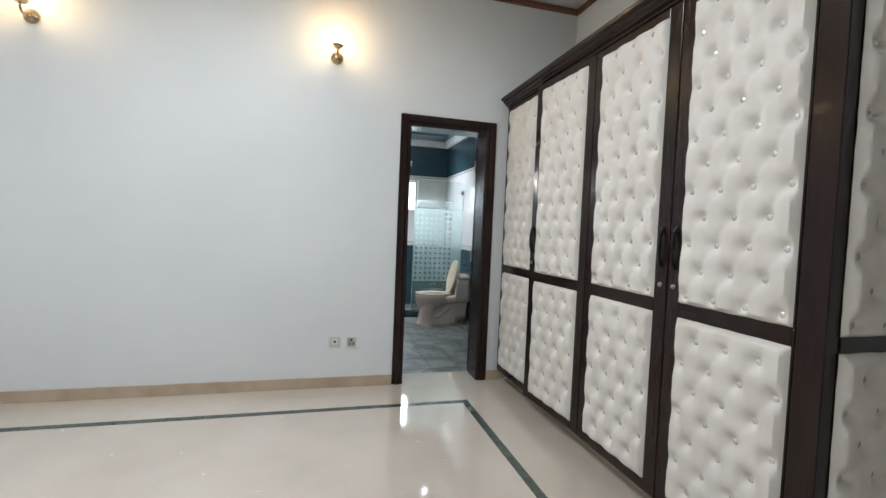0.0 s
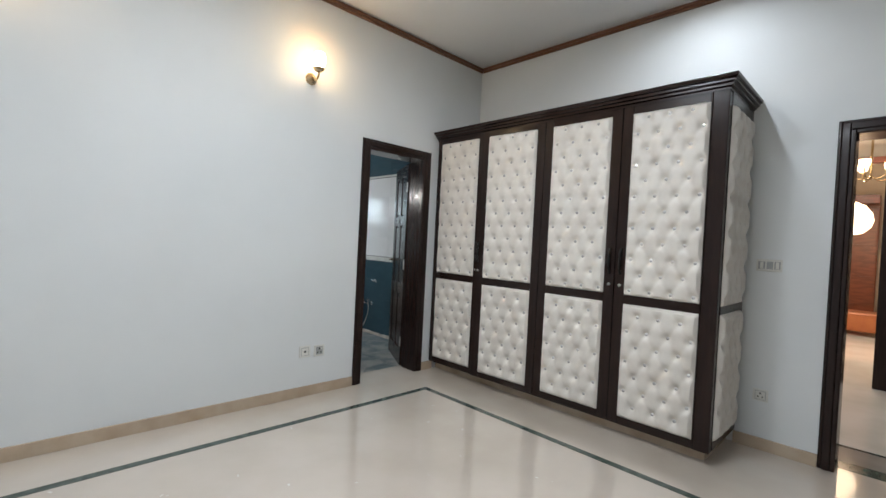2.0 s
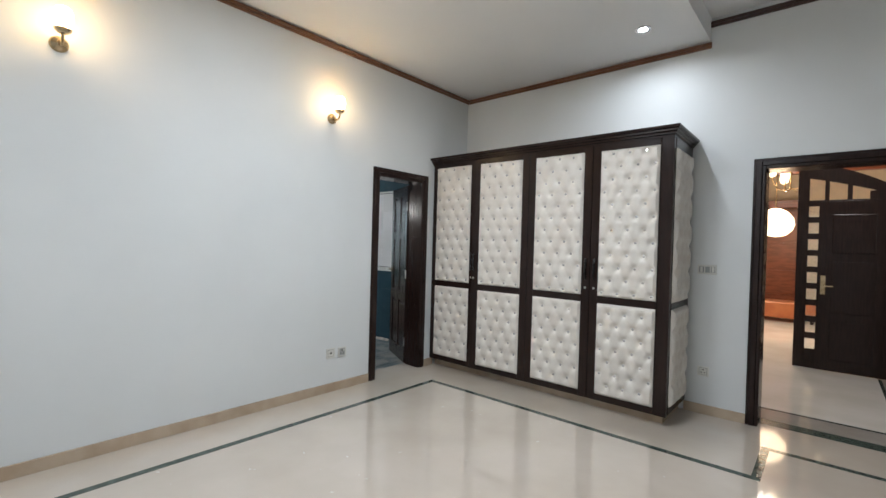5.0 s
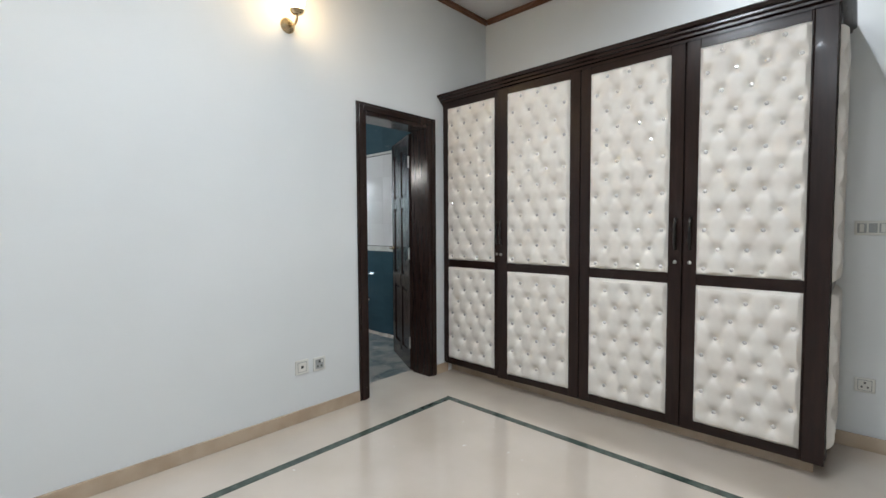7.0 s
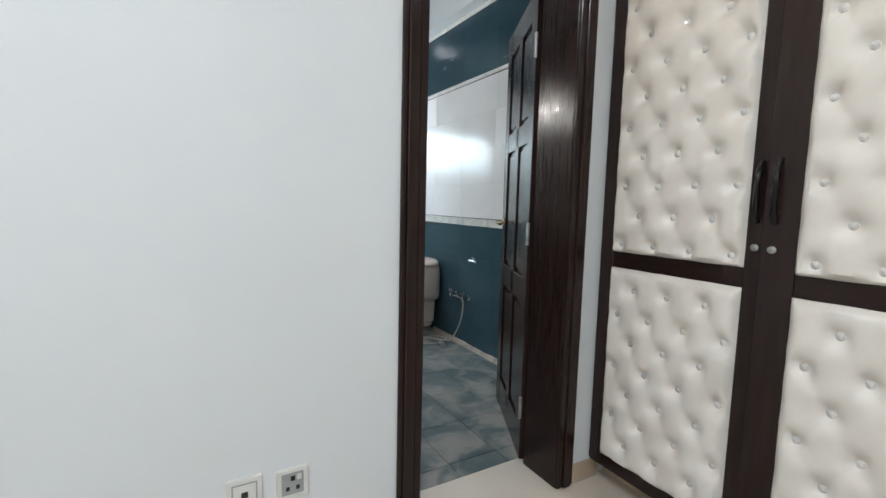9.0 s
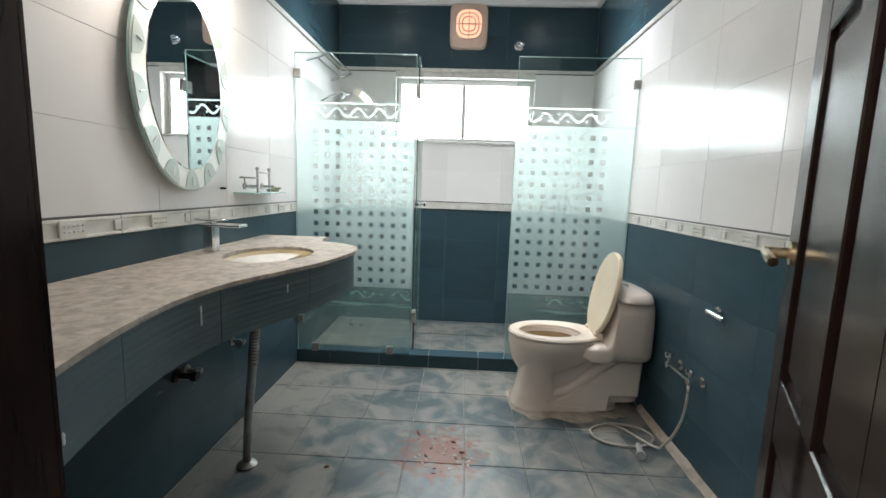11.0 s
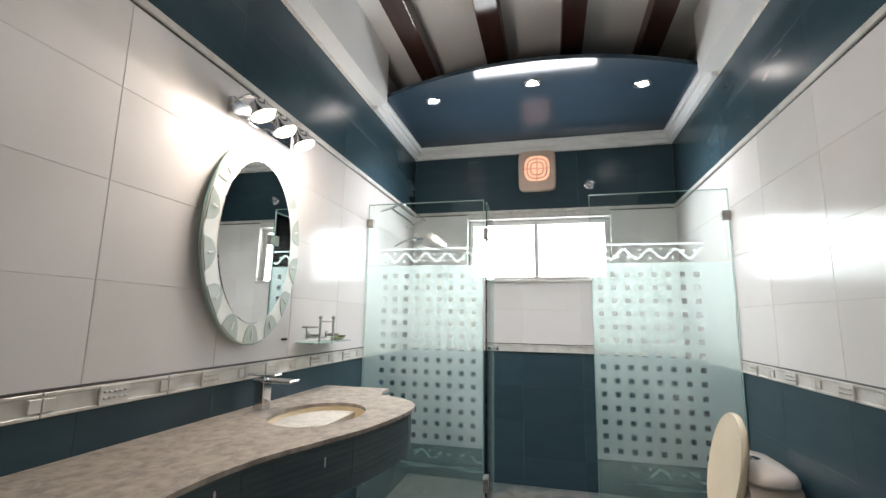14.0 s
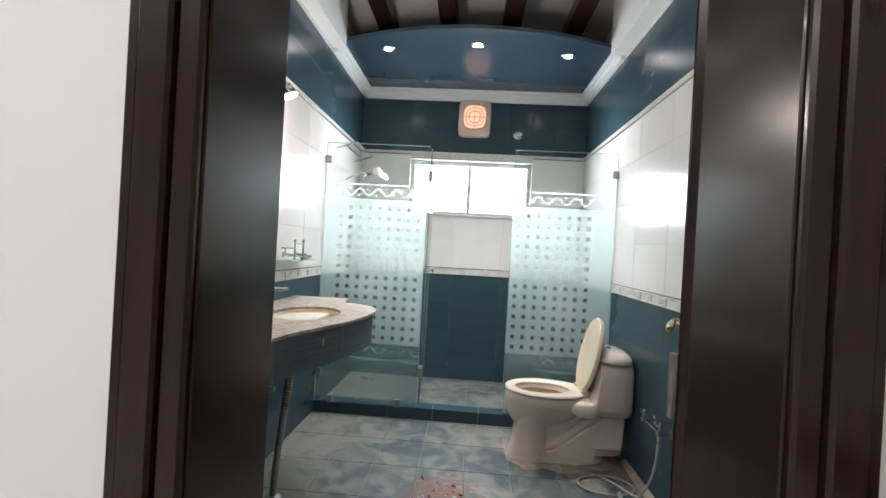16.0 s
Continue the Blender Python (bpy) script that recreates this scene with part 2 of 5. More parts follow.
MIRROR = material("silvered_mirror", (0.86, 0.89, 0.88), 0.015, 1.0, second=(0.84, 0.87, 0.86), scale=2)
MIRROR_RIM = material("etched_mirror_rim", (0.74, 0.76, 0.72), 0.35, 0.1, second=(0.70, 0.72, 0.68), scale=10)
PETAL = material("etched_petal", (0.40, 0.46, 0.42), 0.3, 0.3, second=(0.46, 0.52, 0.48), scale=10)
CAULK = material("cream_plaster_edge", (0.38, 0.325, 0.27), 0.8, second=(0.25, 0.21, 0.175), scale=16, detail=10, bump=0.5, bump_scale=45)
BLUE_PANEL = material("blue_gloss_panel", (0.036, 0.062, 0.088), 0.08, second=(0.042, 0.070, 0.098), scale=2)
RED_WOOD = material("red_brown_wood", (0.20, 0.055, 0.025), 0.3, second=(0.13, 0.035, 0.016), scale=5, stretch=(1, 1, 5))
ORANGE_WOOD = material("orange_leather", (0.42, 0.14, 0.05), 0.4, second=(0.36, 0.11, 0.04), scale=5)
CREAM = material("cream_paint", (0.68, 0.60, 0.50), 0.6)
RUST = material("rusty_debris", (0.17, 0.06, 0.025), 0.8, second=(0.09, 0.03, 0.015), scale=60)
SPOT_GLOW = glow("spot_glow", (0.95, 0.98, 1.0), 60)
BULB_GLOW = glow("bulb_glow", (1.0, 0.72, 0.38), 14)
VANITY_GLOW = glow("vanity_glow", (1.0, 0.90, 0.72), 3.5)
FILL_GLOW = glow("fill_panel_glow", (0.95, 0.98, 1.0), 8)
GLOBE_GLOW = glow("globe_glow", (1.0, 0.76, 0.50), 3.2)
DAY_GLOW = glow("daylight_outside", (0.96, 0.98, 1.0), 4.2)
# light through the fan's opening, put into a glowing material
GRILLE_GLOW = glow("fan_backlight", (1.0, 0.60, 0.42), 0.55)
FAN_CREAM = material("cream_fan_plastic", (0.74, 0.56, 0.45), 0.4, second=(0.68, 0.50, 0.40), scale=8)


def floor_tile_material():
    """Blue-grey slate-look tile with pale dusty blotches, and a rusty stain of its own shape."""
    m = material("slate_floor_tile", (0.052, 0.078, 0.088), 0.4, second=(0.115, 0.13, 0.128), scale=6, mix=(0.42, 0.75), detail=10, vary=0.07, bump=0.2, bump_scale=30, rough_var=0.12)
    nt = m.node_tree
    b = nt.nodes["Principled BSDF"]
    base = b.inputs["Base Color"].links[0].from_socket
    geo, dist, noi, sm, mr, mx = (nt.nodes.new("ShaderNode" + k) for k in ("NewGeometry", "VectorMath", "TexNoise", "Math", "MapRange", "MixRGB"))
    dist.operation, dist.inputs[1].default_value = "DISTANCE", (1.09, 1.77, 0)
    noi.inputs["Scale"].default_value, noi.inputs["Detail"].default_value = 24, 10
    sm.operation, sm.inputs[1].default_value = "MULTIPLY_ADD", -0.62
    mr.inputs["From Min"].default_value, mr.inputs["From Max"].default_value = -0.09, -0.22
    mr.inputs["To Min"].default_value, mr.inputs["To Max"].default_value = 0, 0.95
    nt.links.new(geo.outputs["Position"], dist.inputs[0])
    nt.links.new(geo.outputs["Position"], noi.inputs["Vector"])
    nt.links.new(noi.outputs["Fac"], sm.inputs[0])
    nt.links.new(dist.outputs["Value"], sm.inputs[2])
    nt.links.new(sm.outputs[0], mr.inputs["Value"])
    nt.links.new(mr.outputs[0], mx.inputs[0])
    nt.links.new(base, mx.inputs[1])
    mx.inputs[2].default_value = (0.17, 0.058, 0.030, 1)
    dn, dr, dm = nt.nodes.new("ShaderNodeTexNoise"), nt.nodes.new("ShaderNodeValToRGB"), nt.nodes.new("ShaderNodeMixRGB")
    dn.inputs["Scale"].default_value, dn.inputs["Detail"].default_value, dn.inputs["Distortion"].default_value = 5.2, 14, 0.9
    dr.color_ramp.elements[0].position, dr.color_ramp.elements[1].position = 0.40, 0.60
    dr.color_ramp.elements[0].color, dr.color_ramp.elements[1].color = (0, 0, 0, 1), (0.75, 0.75, 0.75, 1)
    nt.links.new(geo.outputs["Position"], dn.inputs["Vector"])
    nt.links.new(dn.outputs["Fac"], dr.inputs[0])
    # swept dust lies thicker along the counter's wall
    sep, edge_r, addm = nt.nodes.new("ShaderNodeSeparateXYZ"), nt.nodes.new("ShaderNodeMapRange"), nt.nodes.new("ShaderNodeMath")
    edge_r.inputs["From Min"].default_value, edge_r.inputs["From Max"].default_value = 0.15, 0.75
    edge_r.inputs["To Min"].default_value, edge_r.inputs["To Max"].default_value = 0.16, -0.02
    nt.links.new(geo.outputs["Position"], sep.inputs[0])
    nt.links.new(sep.outputs["X"], edge_r.inputs["Value"])
    nt.links.new(dn.outputs["Fac"], addm.inputs[0])
    nt.links.new(edge_r.outputs[0], addm.inputs[1])
    nt.links.new(addm.outputs[0], dr.inputs[0])
    nt.links.new(dr.outputs[0], dm.inputs[0])
    nt.links.new(base, dm.inputs[1])
    dm.inputs[2].default_value = (0.27, 0.25, 0.215, 1)
    nt.links.new(dm.outputs[0], mx.inputs[1])
    nt.links.new(mx.outputs[0], b.inputs["Base Color"])
    return m


FLOOR_TILE = floor_tile_material()


# ---------------- mesh helpers ----------------
def box(bm, x0, x1, y0, y1, z0, z1, bevel=0.0, seg=2):
    r = bmesh.ops.create_cube(bm, size=1)["verts"]
    for v in r:
        v.co = Vector((x0 + (v.co.x + 0.5) * (x1 - x0), y0 + (v.co.y + 0.5) * (y1 - y0), z0 + (v.co.z + 0.5) * (z1 - z0)))
    if bevel:
        edges = list({e for v in r for e in v.link_edges})
        bmesh.ops.bevel(bm, geom=edges, offset=bevel, segments=seg, profile=0.5, affect="EDGES")
    return bm


def boxes(*specs, bevel=0.0):
    bm = bmesh.new()
    for s in specs:
        box(bm, *s, bevel=bevel)
    return bm


def loft(bm, rings, cap0=True, cap1=True, closed=True):
    rows = [[bm.verts.new(p) for p in ring] for ring in rings]
    n = len(rows[0])
    for a, b in zip(rows, rows[1:]):
        for i in range(n if closed else n - 1):
            bm.faces.new((a[i], a[(i + 1) % n], b[(i + 1) % n], b[i]))
    if cap0:
        bm.faces.new(rows[0][::-1])
    if cap1:
        bm.faces.new(rows[-1])
    return rows


def oval(cx, cy, z, rx, ry, n=28, power=2.0):
    pts = []
    for i in range(n):
        a = 2 * math.pi * i / n
        c, s = math.cos(a), math.sin(a)
        k = 2.0 / power
        pts.append(Vector((cx + rx * math.copysign(abs(c) ** k, c), cy + ry * math.copysign(abs(s) ** k, s), z)))
    return pts


def lathe(bm, profile, origin=(0, 0, 0), axis=(0, 0, 1), n=20):
    """profile: (radius, height) along the axis from origin."""
    q = Vector((0, 0, 1)).rotation_difference(Vector(axis).normalized())
    o = Vector(origin)
    rings = []
    for r, h in profile:
        rings.append([o + q @ Vector((max(r, 1e-4) * math.cos(2 * math.pi * i / n), max(r, 1e-4) * math.sin(2 * math.pi * i / n), h)) for i in range(n)])
    loft(bm, rings)
    return bm


def tube(bm, pts, r, n=10):
    pts = [Vector(p) for p in pts]
    rings = []
    up = Vector((0.13, 0.31, 0.94))
    for i, p in enumerate(pts):
        d = (pts[min(i + 1, len(pts) - 1)] - pts[max(i - 1, 0)]).normalized()
        u = d.cross(up).normalized()
        v = d.cross(u)
        rings.append([p + r * (math.cos(2 * math.pi * k / n) * u + math.sin(2 * math.pi * k / n) * v) for k in range(n)])
    loft(bm, rings)
    return bm


def bezier(p0, p1, p2, p3, n=14):
    p0, p1, p2, p3 = map(Vector, (p0, p1, p2, p3))
    return [(1 - t) ** 3 * p0 + 3 * t * (1 - t) ** 2 * p1 + 3 * t * t * (1 - t) * p2 + t ** 3 * p3 for t in (i / n for i in range(n + 1))]


def world_of(ob):
    return (world_of(ob.parent) @ ob.matrix_parent_inverse if ob.parent else Matrix()) @ ob.matrix_basis


def mesh_of(name, bm, mat, smooth=False):
    bmesh.ops.recalc_face_normals(bm, faces=bm.faces)
    me = bpy.data.meshes.new(name)
    bm.to_mesh(me)
    bm.free()
    for m in (mat if isinstance(mat, (list, tuple)) else [mat]):
        me.materials.append(m)
    if smooth:
        for p in me.polygons:
            p.use_smooth = True
        me.set_sharp_from_angle(angle=radians(40))
    return me


def part(name, bm, mat, parent, label="", smooth=False):
    ob = new(name, mesh_of(name, bm, mat, smooth))
    if parent is not None:
        ob.parent = parent
        ob.matrix_parent_inverse = world_of(parent).inverted()
    return tagged(ob, label) if label else ob


def thing(name, at, label, category, group=""):
    ob = new(name)
    ob.empty_display_size = 0.1
    ob.matrix_basis = Matrix.Translation(at)
    return tagged(ob, label, category, group)


def structure(name, bm, mat, label="", category="", smooth=False):
    return tagged(new(name, mesh_of(name, bm, mat, smooth)), label, category, kind="structure")


# ---------------- plan ----------------
BX0, BX1, BY0, BY1 = 0.075, 2.185, 0.20, 3.74      # bathroom
GY = 2.728                                         # shower glass
EX = 2.305                                         # bedroom's east wall
WX, SY = -3.7, -5.4                                # west and south walls, behind the camera
DX0, DX1, DH = 0.775, 1.593, 2.20                  # bathroom door's frame, outside
MY0, MY1, MH = -3.035, -4.25, 2.20                 # main door's frame, outside

structure("floor", boxes((WX, EX + 0.25, SY, 0.25, -0.12, 0.0)), MARBLE, "polished beige marble floor with faint veins", "floor")
structure("hall_floor", boxes((EX + 0.25, 11.0, -7.0, 0.0, -0.12, 0.0)), GREY_MARBLE, "polished grey-beige marble floor of the hall", "floor")
structure("hall_floor_inset", boxes((2.90, 11.0, -3.99, -0.3, -0.01, 0.0015)), PALE_FLOOR, "pale polished marble field in the hall floor", "floor")
structure("hall_floor_inlay", boxes((2.865, 2.90, -4.02, -0.3, -0.01, 0.002), (2.90, 11.0, -4.02, -3.99, -0.01, 0.002)), GREEN_INLAY, "dark marble line round the pale hall floor", "inlay")
structure("bath_floor", boxes((BX0 - 0.1, BX1 + 0.1, 0.25, BY1 + 0.1, -0.12, -0.006)), FLOOR_GROUT, "bathroom floor of slate-blue tiles", "floor")

structure("wall_north", boxes((WX - 0.2, DX0 + 0.02, 0, BY0, 0, 3.6), (DX1 - 0.02, EX + 0.2, 0, BY0, 0, 3.6), (DX0 + 0.02, DX1 - 0.02, 0, BY0, DH - 0.02, 3.6)), PAINT, "plain off-white painted bedroom wall", "wall")
structure("wall_east", boxes((EX, EX + 0.25, MY0 - 0.02, 0, 0, 3.7), (EX, EX + 0.25, SY - 0.2, MY1 + 0.02, 0, 3.7), (EX, EX + 0.25, MY1 + 0.02, MY0 - 0.02, MH - 0.02, 3.7)), PAINT, "off-white painted bedroom wall behind the wardrobe", "wall")
structure("wall_west", boxes((WX - 0.2, WX, SY, 0, 0, 3.7)), PAINT, "plain off-white painted wall", "wall")
structure("wall_south", boxes((WX - 0.2, EX, SY - 0.2, SY, 0, 3.7)), PAINT, "plain off-white painted wall", "wall")
structure("ceiling", boxes((WX, EX, -2.69, 0, 3.27, 3.60), (WX, EX, SY, -2.69, 3.47, 3.60)), CEIL, "white bedroom ceiling with a raised middle", "ceiling")

# ceiling trims: a small stepped wooden moulding
def moulding_x(bm, x0, x1, y, z, side=-1):
    for d, z0, z1 in ((0.018, 0.0, 0.022), (0.028, 0.022, 0.040), (0.020, 0.040, 0.052)):
        box(bm, x0, x1, min(y, y + side * d), max(y, y + side * d), z + z0, z + z1, 0.003, 1)


def moulding_y(bm, y0, y1, x, z, side=-1):
    for d, z0, z1 in ((0.018, 0.0, 0.022), (0.028, 0.022, 0.040), (0.020, 0.040, 0.052)):
        box(bm, min(x, x + side * d), max(x, x + side * d), y0, y1, z + z0, z + z1, 0.003, 1)


bm = bmesh.new()
moulding_x(bm, WX, EX, 0.0, 3.208)
structure("trim", bm, TRIM_WOOD, "narrow brown wooden ceiling trim", "trim")
bm = bmesh.new()
moulding_y(bm, -2.70, -0.03, EX, 3.206)
structure("trim", bm, TRIM_WOOD, "narrow brown wooden ceiling trim", "trim")
bm = bmesh.new()
moulding_y(bm, SY, -2.69, EX, 3.385)
structure("trim", bm, BEAM_WOOD, "dark wooden trim under the raised ceiling", "trim")
structure("ceiling_beam", boxes((1.35, 1.62, SY, -2.70, 3.40, 3.475), bevel=0.006), BEAM_WOOD, "dark wooden beam on the raised ceiling", "beam")

# skirting of beige marble
structure("baseboard", boxes((WX, DX0, -0.014, 0.0, 0, 0.082), (DX1, 1.74, -0.014, 0, 0, 0.082), bevel=0.003), SKIRT, "beige marble skirting along the wall", "skirting")
structure("baseboard", boxes((EX - 0.014, EX, MY0, -2.572, 0, 0.082), (EX - 0.014, EX, SY, MY1, 0, 0.082), bevel=0.003), SKIRT, "beige marble skirting beside the wardrobe", "skirting")

# green marble inlay round the floor
W = 0.026
LX, LY, KX, KY = 1.268, -0.445, 1.845, -3.215
structure("floor_inlay", boxes((WX + 0.4, LX + W, LY - W, LY + W, -0.01, 0.0015), (LX - W, LX + W, KY - W, LY - W, -0.01, 0.0015), (LX + W, KX + W, KY - W, KY + W, -0.01, 0.0015), (KX - W, KX + W, SY + 0.4, KY - W, -0.01, 0.0015)), GREEN_INLAY, "dark green marble inlay line in the floor", "inlay")
structure("door_threshold", boxes((EX + 0.10, EX + 0.25, MY1 + 0.09, MY0 - 0.09, -0.01, 0.0015)), GREEN_INLAY, "dark marble threshold strip under the doorway", "threshold")


# ---------------- door frames and leaves ----------------
def casing(bm, a0, a1, front, back, h, along="x", w=0.085):
    """Moulded architrave and jamb: two uprights and a head; front and back are the wall's faces."""
    def put(u0, u1, d0, d1, z0, z1, bv=0.004):
        if along == "x":
            box(bm, min(u0, u1), max(u0, u1), min(d0, d1), max(d0, d1), z0, z1, bv, 1)
        else:
            box(bm, min(d0, d1), max(d0, d1), min(u0, u1), max(u0, u1), z0, z1, bv, 1)
    s = 1 if a1 > a0 else -1
    out = 1 if front > back else -1
    for f, o, th in ((front, out, 1.0), (back, -out, 0.35)):
        for lo, hi, d in ((0.0, 0.018, 0.014 * th), (0.018, 0.058, 0.022 * th), (0.058, w - 0.002, 0.013 * th)):
            put(a0 + s * lo, a0 + s * hi, f, f + o * d, 0, h - lo)
            put(a1 - s * lo, a1 - s * hi, f, f + o * d, 0, h - lo)
            put(a0 + s * hi, a1 - s * hi, f, f + o * d, h - hi, h - lo)
    put(a0 + s * 0.02, a0 + s * w, front, back, 0, h - 0.02, 0.002)
    put(a1 - s * 0.02, a1 - s * w, front, back, 0, h - 0.02, 0.002)
    put(a0 + s * w, a1 - s * w, front, back, h - w, h - 0.02, 0.002)


bm = bmesh.new()
casing(bm, DX0, DX1, 0.0, BY0, DH, "x", 0.090)
door_1 = structure("door_1", bm, WOOD, "dark-stained wooden door frame to the bathroom, leaf standing open", "door")


def panelled_leaf(w, h, t, mats):
    """Leaf in the x-z plane from the hinge at x=0, with stiles, rails and raised panels."""
    bm = bmesh.new()
    st, rows = 0.10, ((0.0, 0.16), (0.72, 0.84), (1.46, 1.56), (h - 0.12, h))
    box(bm, 0, st, 0, t, 0, h, 0.003, 1)
    box(bm, w - st, w, 0, t, 0, h, 0.003, 1)
    box(bm, w / 2 - 0.04, w / 2 + 0.04, 0.001, t - 0.001, 0.1, h - 0.1, 0.003, 1)
    for z0, z1 in rows:
        box(bm, st - 0.002, w - st + 0.002, 0.001, t - 0.001, z0, z1, 0.003, 1)
    return bm, st, rows


bm, st, rows = panelled_leaf(0.665, 2.10, 0.038, WOOD)
leaf = part("door_leaf", bm, WOOD, door_1, "dark panelled wooden leaf")
for (a, b) in zip(rows, rows[1:]):
    for x0, x1 in ((st, 0.665 / 2 - 0.04), (0.665 / 2 + 0.04, 0.665 - st)):
        p = bmesh.new()
        box(p, x0 - 0.003, x1 + 0.003, 0.013, 0.025, a[1] - 0.003, b[0] + 0.003)
        box(p, x0 + 0.02, x1 - 0.02, 0.007, 0.031, a[1] + 0.02, b[0] - 0.02, 0.006, 2)
        part("panel", p, WOOD, leaf)
for side in (-1, 1):
    hd = bmesh.new()
    y = 0.019 + side * 0.019
    lathe(hd, [(0.024, 0), (0.024, 0.006), (0.011, 0.009), (0.011, 0.045), (0.0, 0.047)], (0.605, y, 1.075), (0, side, 0), 14)
    tube(hd, [(0.605, y + side * 0.042, 1.075), (0.57, y + side * 0.045, 1.075), (0.50, y + side * 0.045, 1.072), (0.488, y + side * 0.043, 1.069)], 0.009, 8)
    part("handle", hd, BRASS, leaf, "aged brass lever handle", True)
for z in (0.25, 1.05, 1.85):
    hg = bmesh.new()
    lathe(hg, [(0.007, -0.05), (0.007, 0.05)], (-0.004, 0.042, z), (0, 0, 1), 8)
    part("hinge", hg, STEEL, leaf)
leaf.matrix_basis = pose(DX1 - 0.058, BY0 + 0.014, 0.008, 0, 0, 90 - 27.5)

bm = bmesh.new()
casing(bm, MY0, MY1, EX, EX + 0.25, MH, "y", 0.085)
door_2 = structure("door_2", bm, WOOD, "dark wooden door frame to the hall, standing open", "door")
bm, st2, rows2 = panelled_leaf(1.03, 2.08, 0.04, WOOD)
leaf2 = part("door_leaf", bm, WOOD, door_2, "dark panelled wooden leaf folded back")
for (a, b) in zip(rows2, rows2[1:]):
    for x0, x1 in ((st2, 0.515 - 0.04), (0.515 + 0.04, 1.03 - st2)):
        p = bmesh.new()
        box(p, x0 - 0.003, x1 + 0.003, 0.013, 0.027, a[1] - 0.003, b[0] + 0.003)
        box(p, x0 + 0.02, x1 - 0.02, 0.007, 0.033, a[1] + 0.02, b[0] - 0.02, 0.006, 2)
        part("panel", p, WOOD, leaf2)
leaf2.matrix_basis = pose(EX - 0.075, MY1 + 0.05, 0.006, 0, 0, -90)

# ---------------- wardrobe ----------------
FX = 1.695
wardrobe = thing("wardrobe", (2.0, -1.28, 0), "tall built-in wardrobe in dark wood with button-tufted ivory doors", "wardrobe")
bm = boxes((FX + 0.022, EX, -2.572, -0.002, 0.090, 2.343), bevel=0.003)
part("body", bm, WOOD, wardrobe)
part("plinth", boxes((FX + 0.10, EX, -2.53, -0.002, 0.0, 0.090)), SKIRT, wardrobe, "beige marble plinth")
bm = bmesh.new()
rings = []
for d, z in ((0.010, 2.332), (0.010, 2.348), (0.030, 2.354), (0.030, 2.366), (0.050, 2.374), (0.050, 2.386), (0.070, 2.394), (0.074, 2.410), (0.070, 2.416)):
    rings.append([Vector((FX - d, -0.002, z)), Vector((FX - d, -2.572 - d * 0.8, z)), Vector((EX, -2.572 - d * 0.8, z)), Vector((EX, -0.002, z))])
loft(bm, rings)
part("cornice", bm, WOOD_H, wardrobe, "stepped dark wood cornice")
# corner post and face strips
part("corner_post", boxes((FX, FX + 0.06, -2.575, -2.484, 0.085, 2.340), bevel=0.004), WOOD, wardrobe)
part("base_rail", boxes((FX + 0.006, FX + 0.03, -2.484, -0.004, 0.085, 0.098), bevel=0.003), WOOD_H, wardrobe)


def tufted(u0, u1, v0, v1, put, rows, low_wide, margin, pitch_u=0.137, deep=0.036, cell=0.0105):
    """Pillowed upholstery with staggered rows of four and three buttons. put(u, v, h) gives the place. Returns mesh and buttons."""
    nu, nv = max(8, round((u1 - u0) / cell)), max(8, round((v1 - v0) / cell))
    cu, pitch_v = (u0 + u1) / 2, (v1 - v0 - 2 * margin) / (rows - 1)
    wide = lambda k: (k % 2 == 0) == low_wide
    lattice = [(cu + (i + (0.5 if wide(k) else 0.0)) * pitch_u, v0 + margin + k * pitch_v) for k in range(-1, rows + 1) for i in range(-4, 5)]
    buttons = [(u, v) for u, v in lattice if u0 + 0.012 < u < u1 - 0.012 and v0 + 0.015 < v < v1 - 0.015]
    cv = v0 + margin + (pitch_v if low_wide else 0.0)
    allb = np.array(lattice)
    bm = bmesh.new()
    grid = []
    for j in range(nv + 1):
        row = []
        for i in range(nu + 1):
            u, v = u0 + (u1 - u0) * i / nu, v0 + (v1 - v0) * j / nv
            d = np.min(np.hypot(allb[:, 0] - u, allb[:, 1] - v))
            # folds run along the diagonals from button to button
            a = ((u - cu) / pitch_u + (v - cv) / (2 * pitch_v)) % 1.0
            b = ((u - cu) / pitch_u - (v - cv) / (2 * pitch_v)) % 1.0
            fold = min(min(a, 1 - a), min(b, 1 - b)) * pitch_u
            h = deep * (1 - math.exp(-(d / 0.026) ** 1.7)) * (0.88 + 0.12 * (1 - math.exp(-(fold / 0.014) ** 2)))
            edge = min(u - u0, u1 - u, v - v0, v1 - v)
            h *= min(1.0, math.sqrt(max(0.0, edge) / 0.022 + 0.02))
            h += 0.0012 * noise.noise((u * 21, v * 21, cu * 7))
            row.append(bm.verts.new(put(u, v, max(h, 0.0) + 0.003)))
        grid.append(row)
    for j in range(nv):
        for i in range(nu):
            bm.faces.new((grid[j][i], grid[j][i + 1], grid[j + 1][i + 1], grid[j + 1][i]))
    return bm, buttons


bm = bmesh.new()
bmesh.ops.create_icosphere(bm, subdivisions=2, radius=0.0135)
for v in bm.verts:
    v.co.x *= 0.55
BUTTON = mesh_of("button", bm, CRYSTAL)
bm = bmesh.new()
bmesh.ops.create_icosphere(bm, subdivisions=2, radius=0.0135)
for v in bm.verts:
    v.co.y *= 0.55
BUTTON_SIDE = mesh_of("button", bm, CRYSTAL)


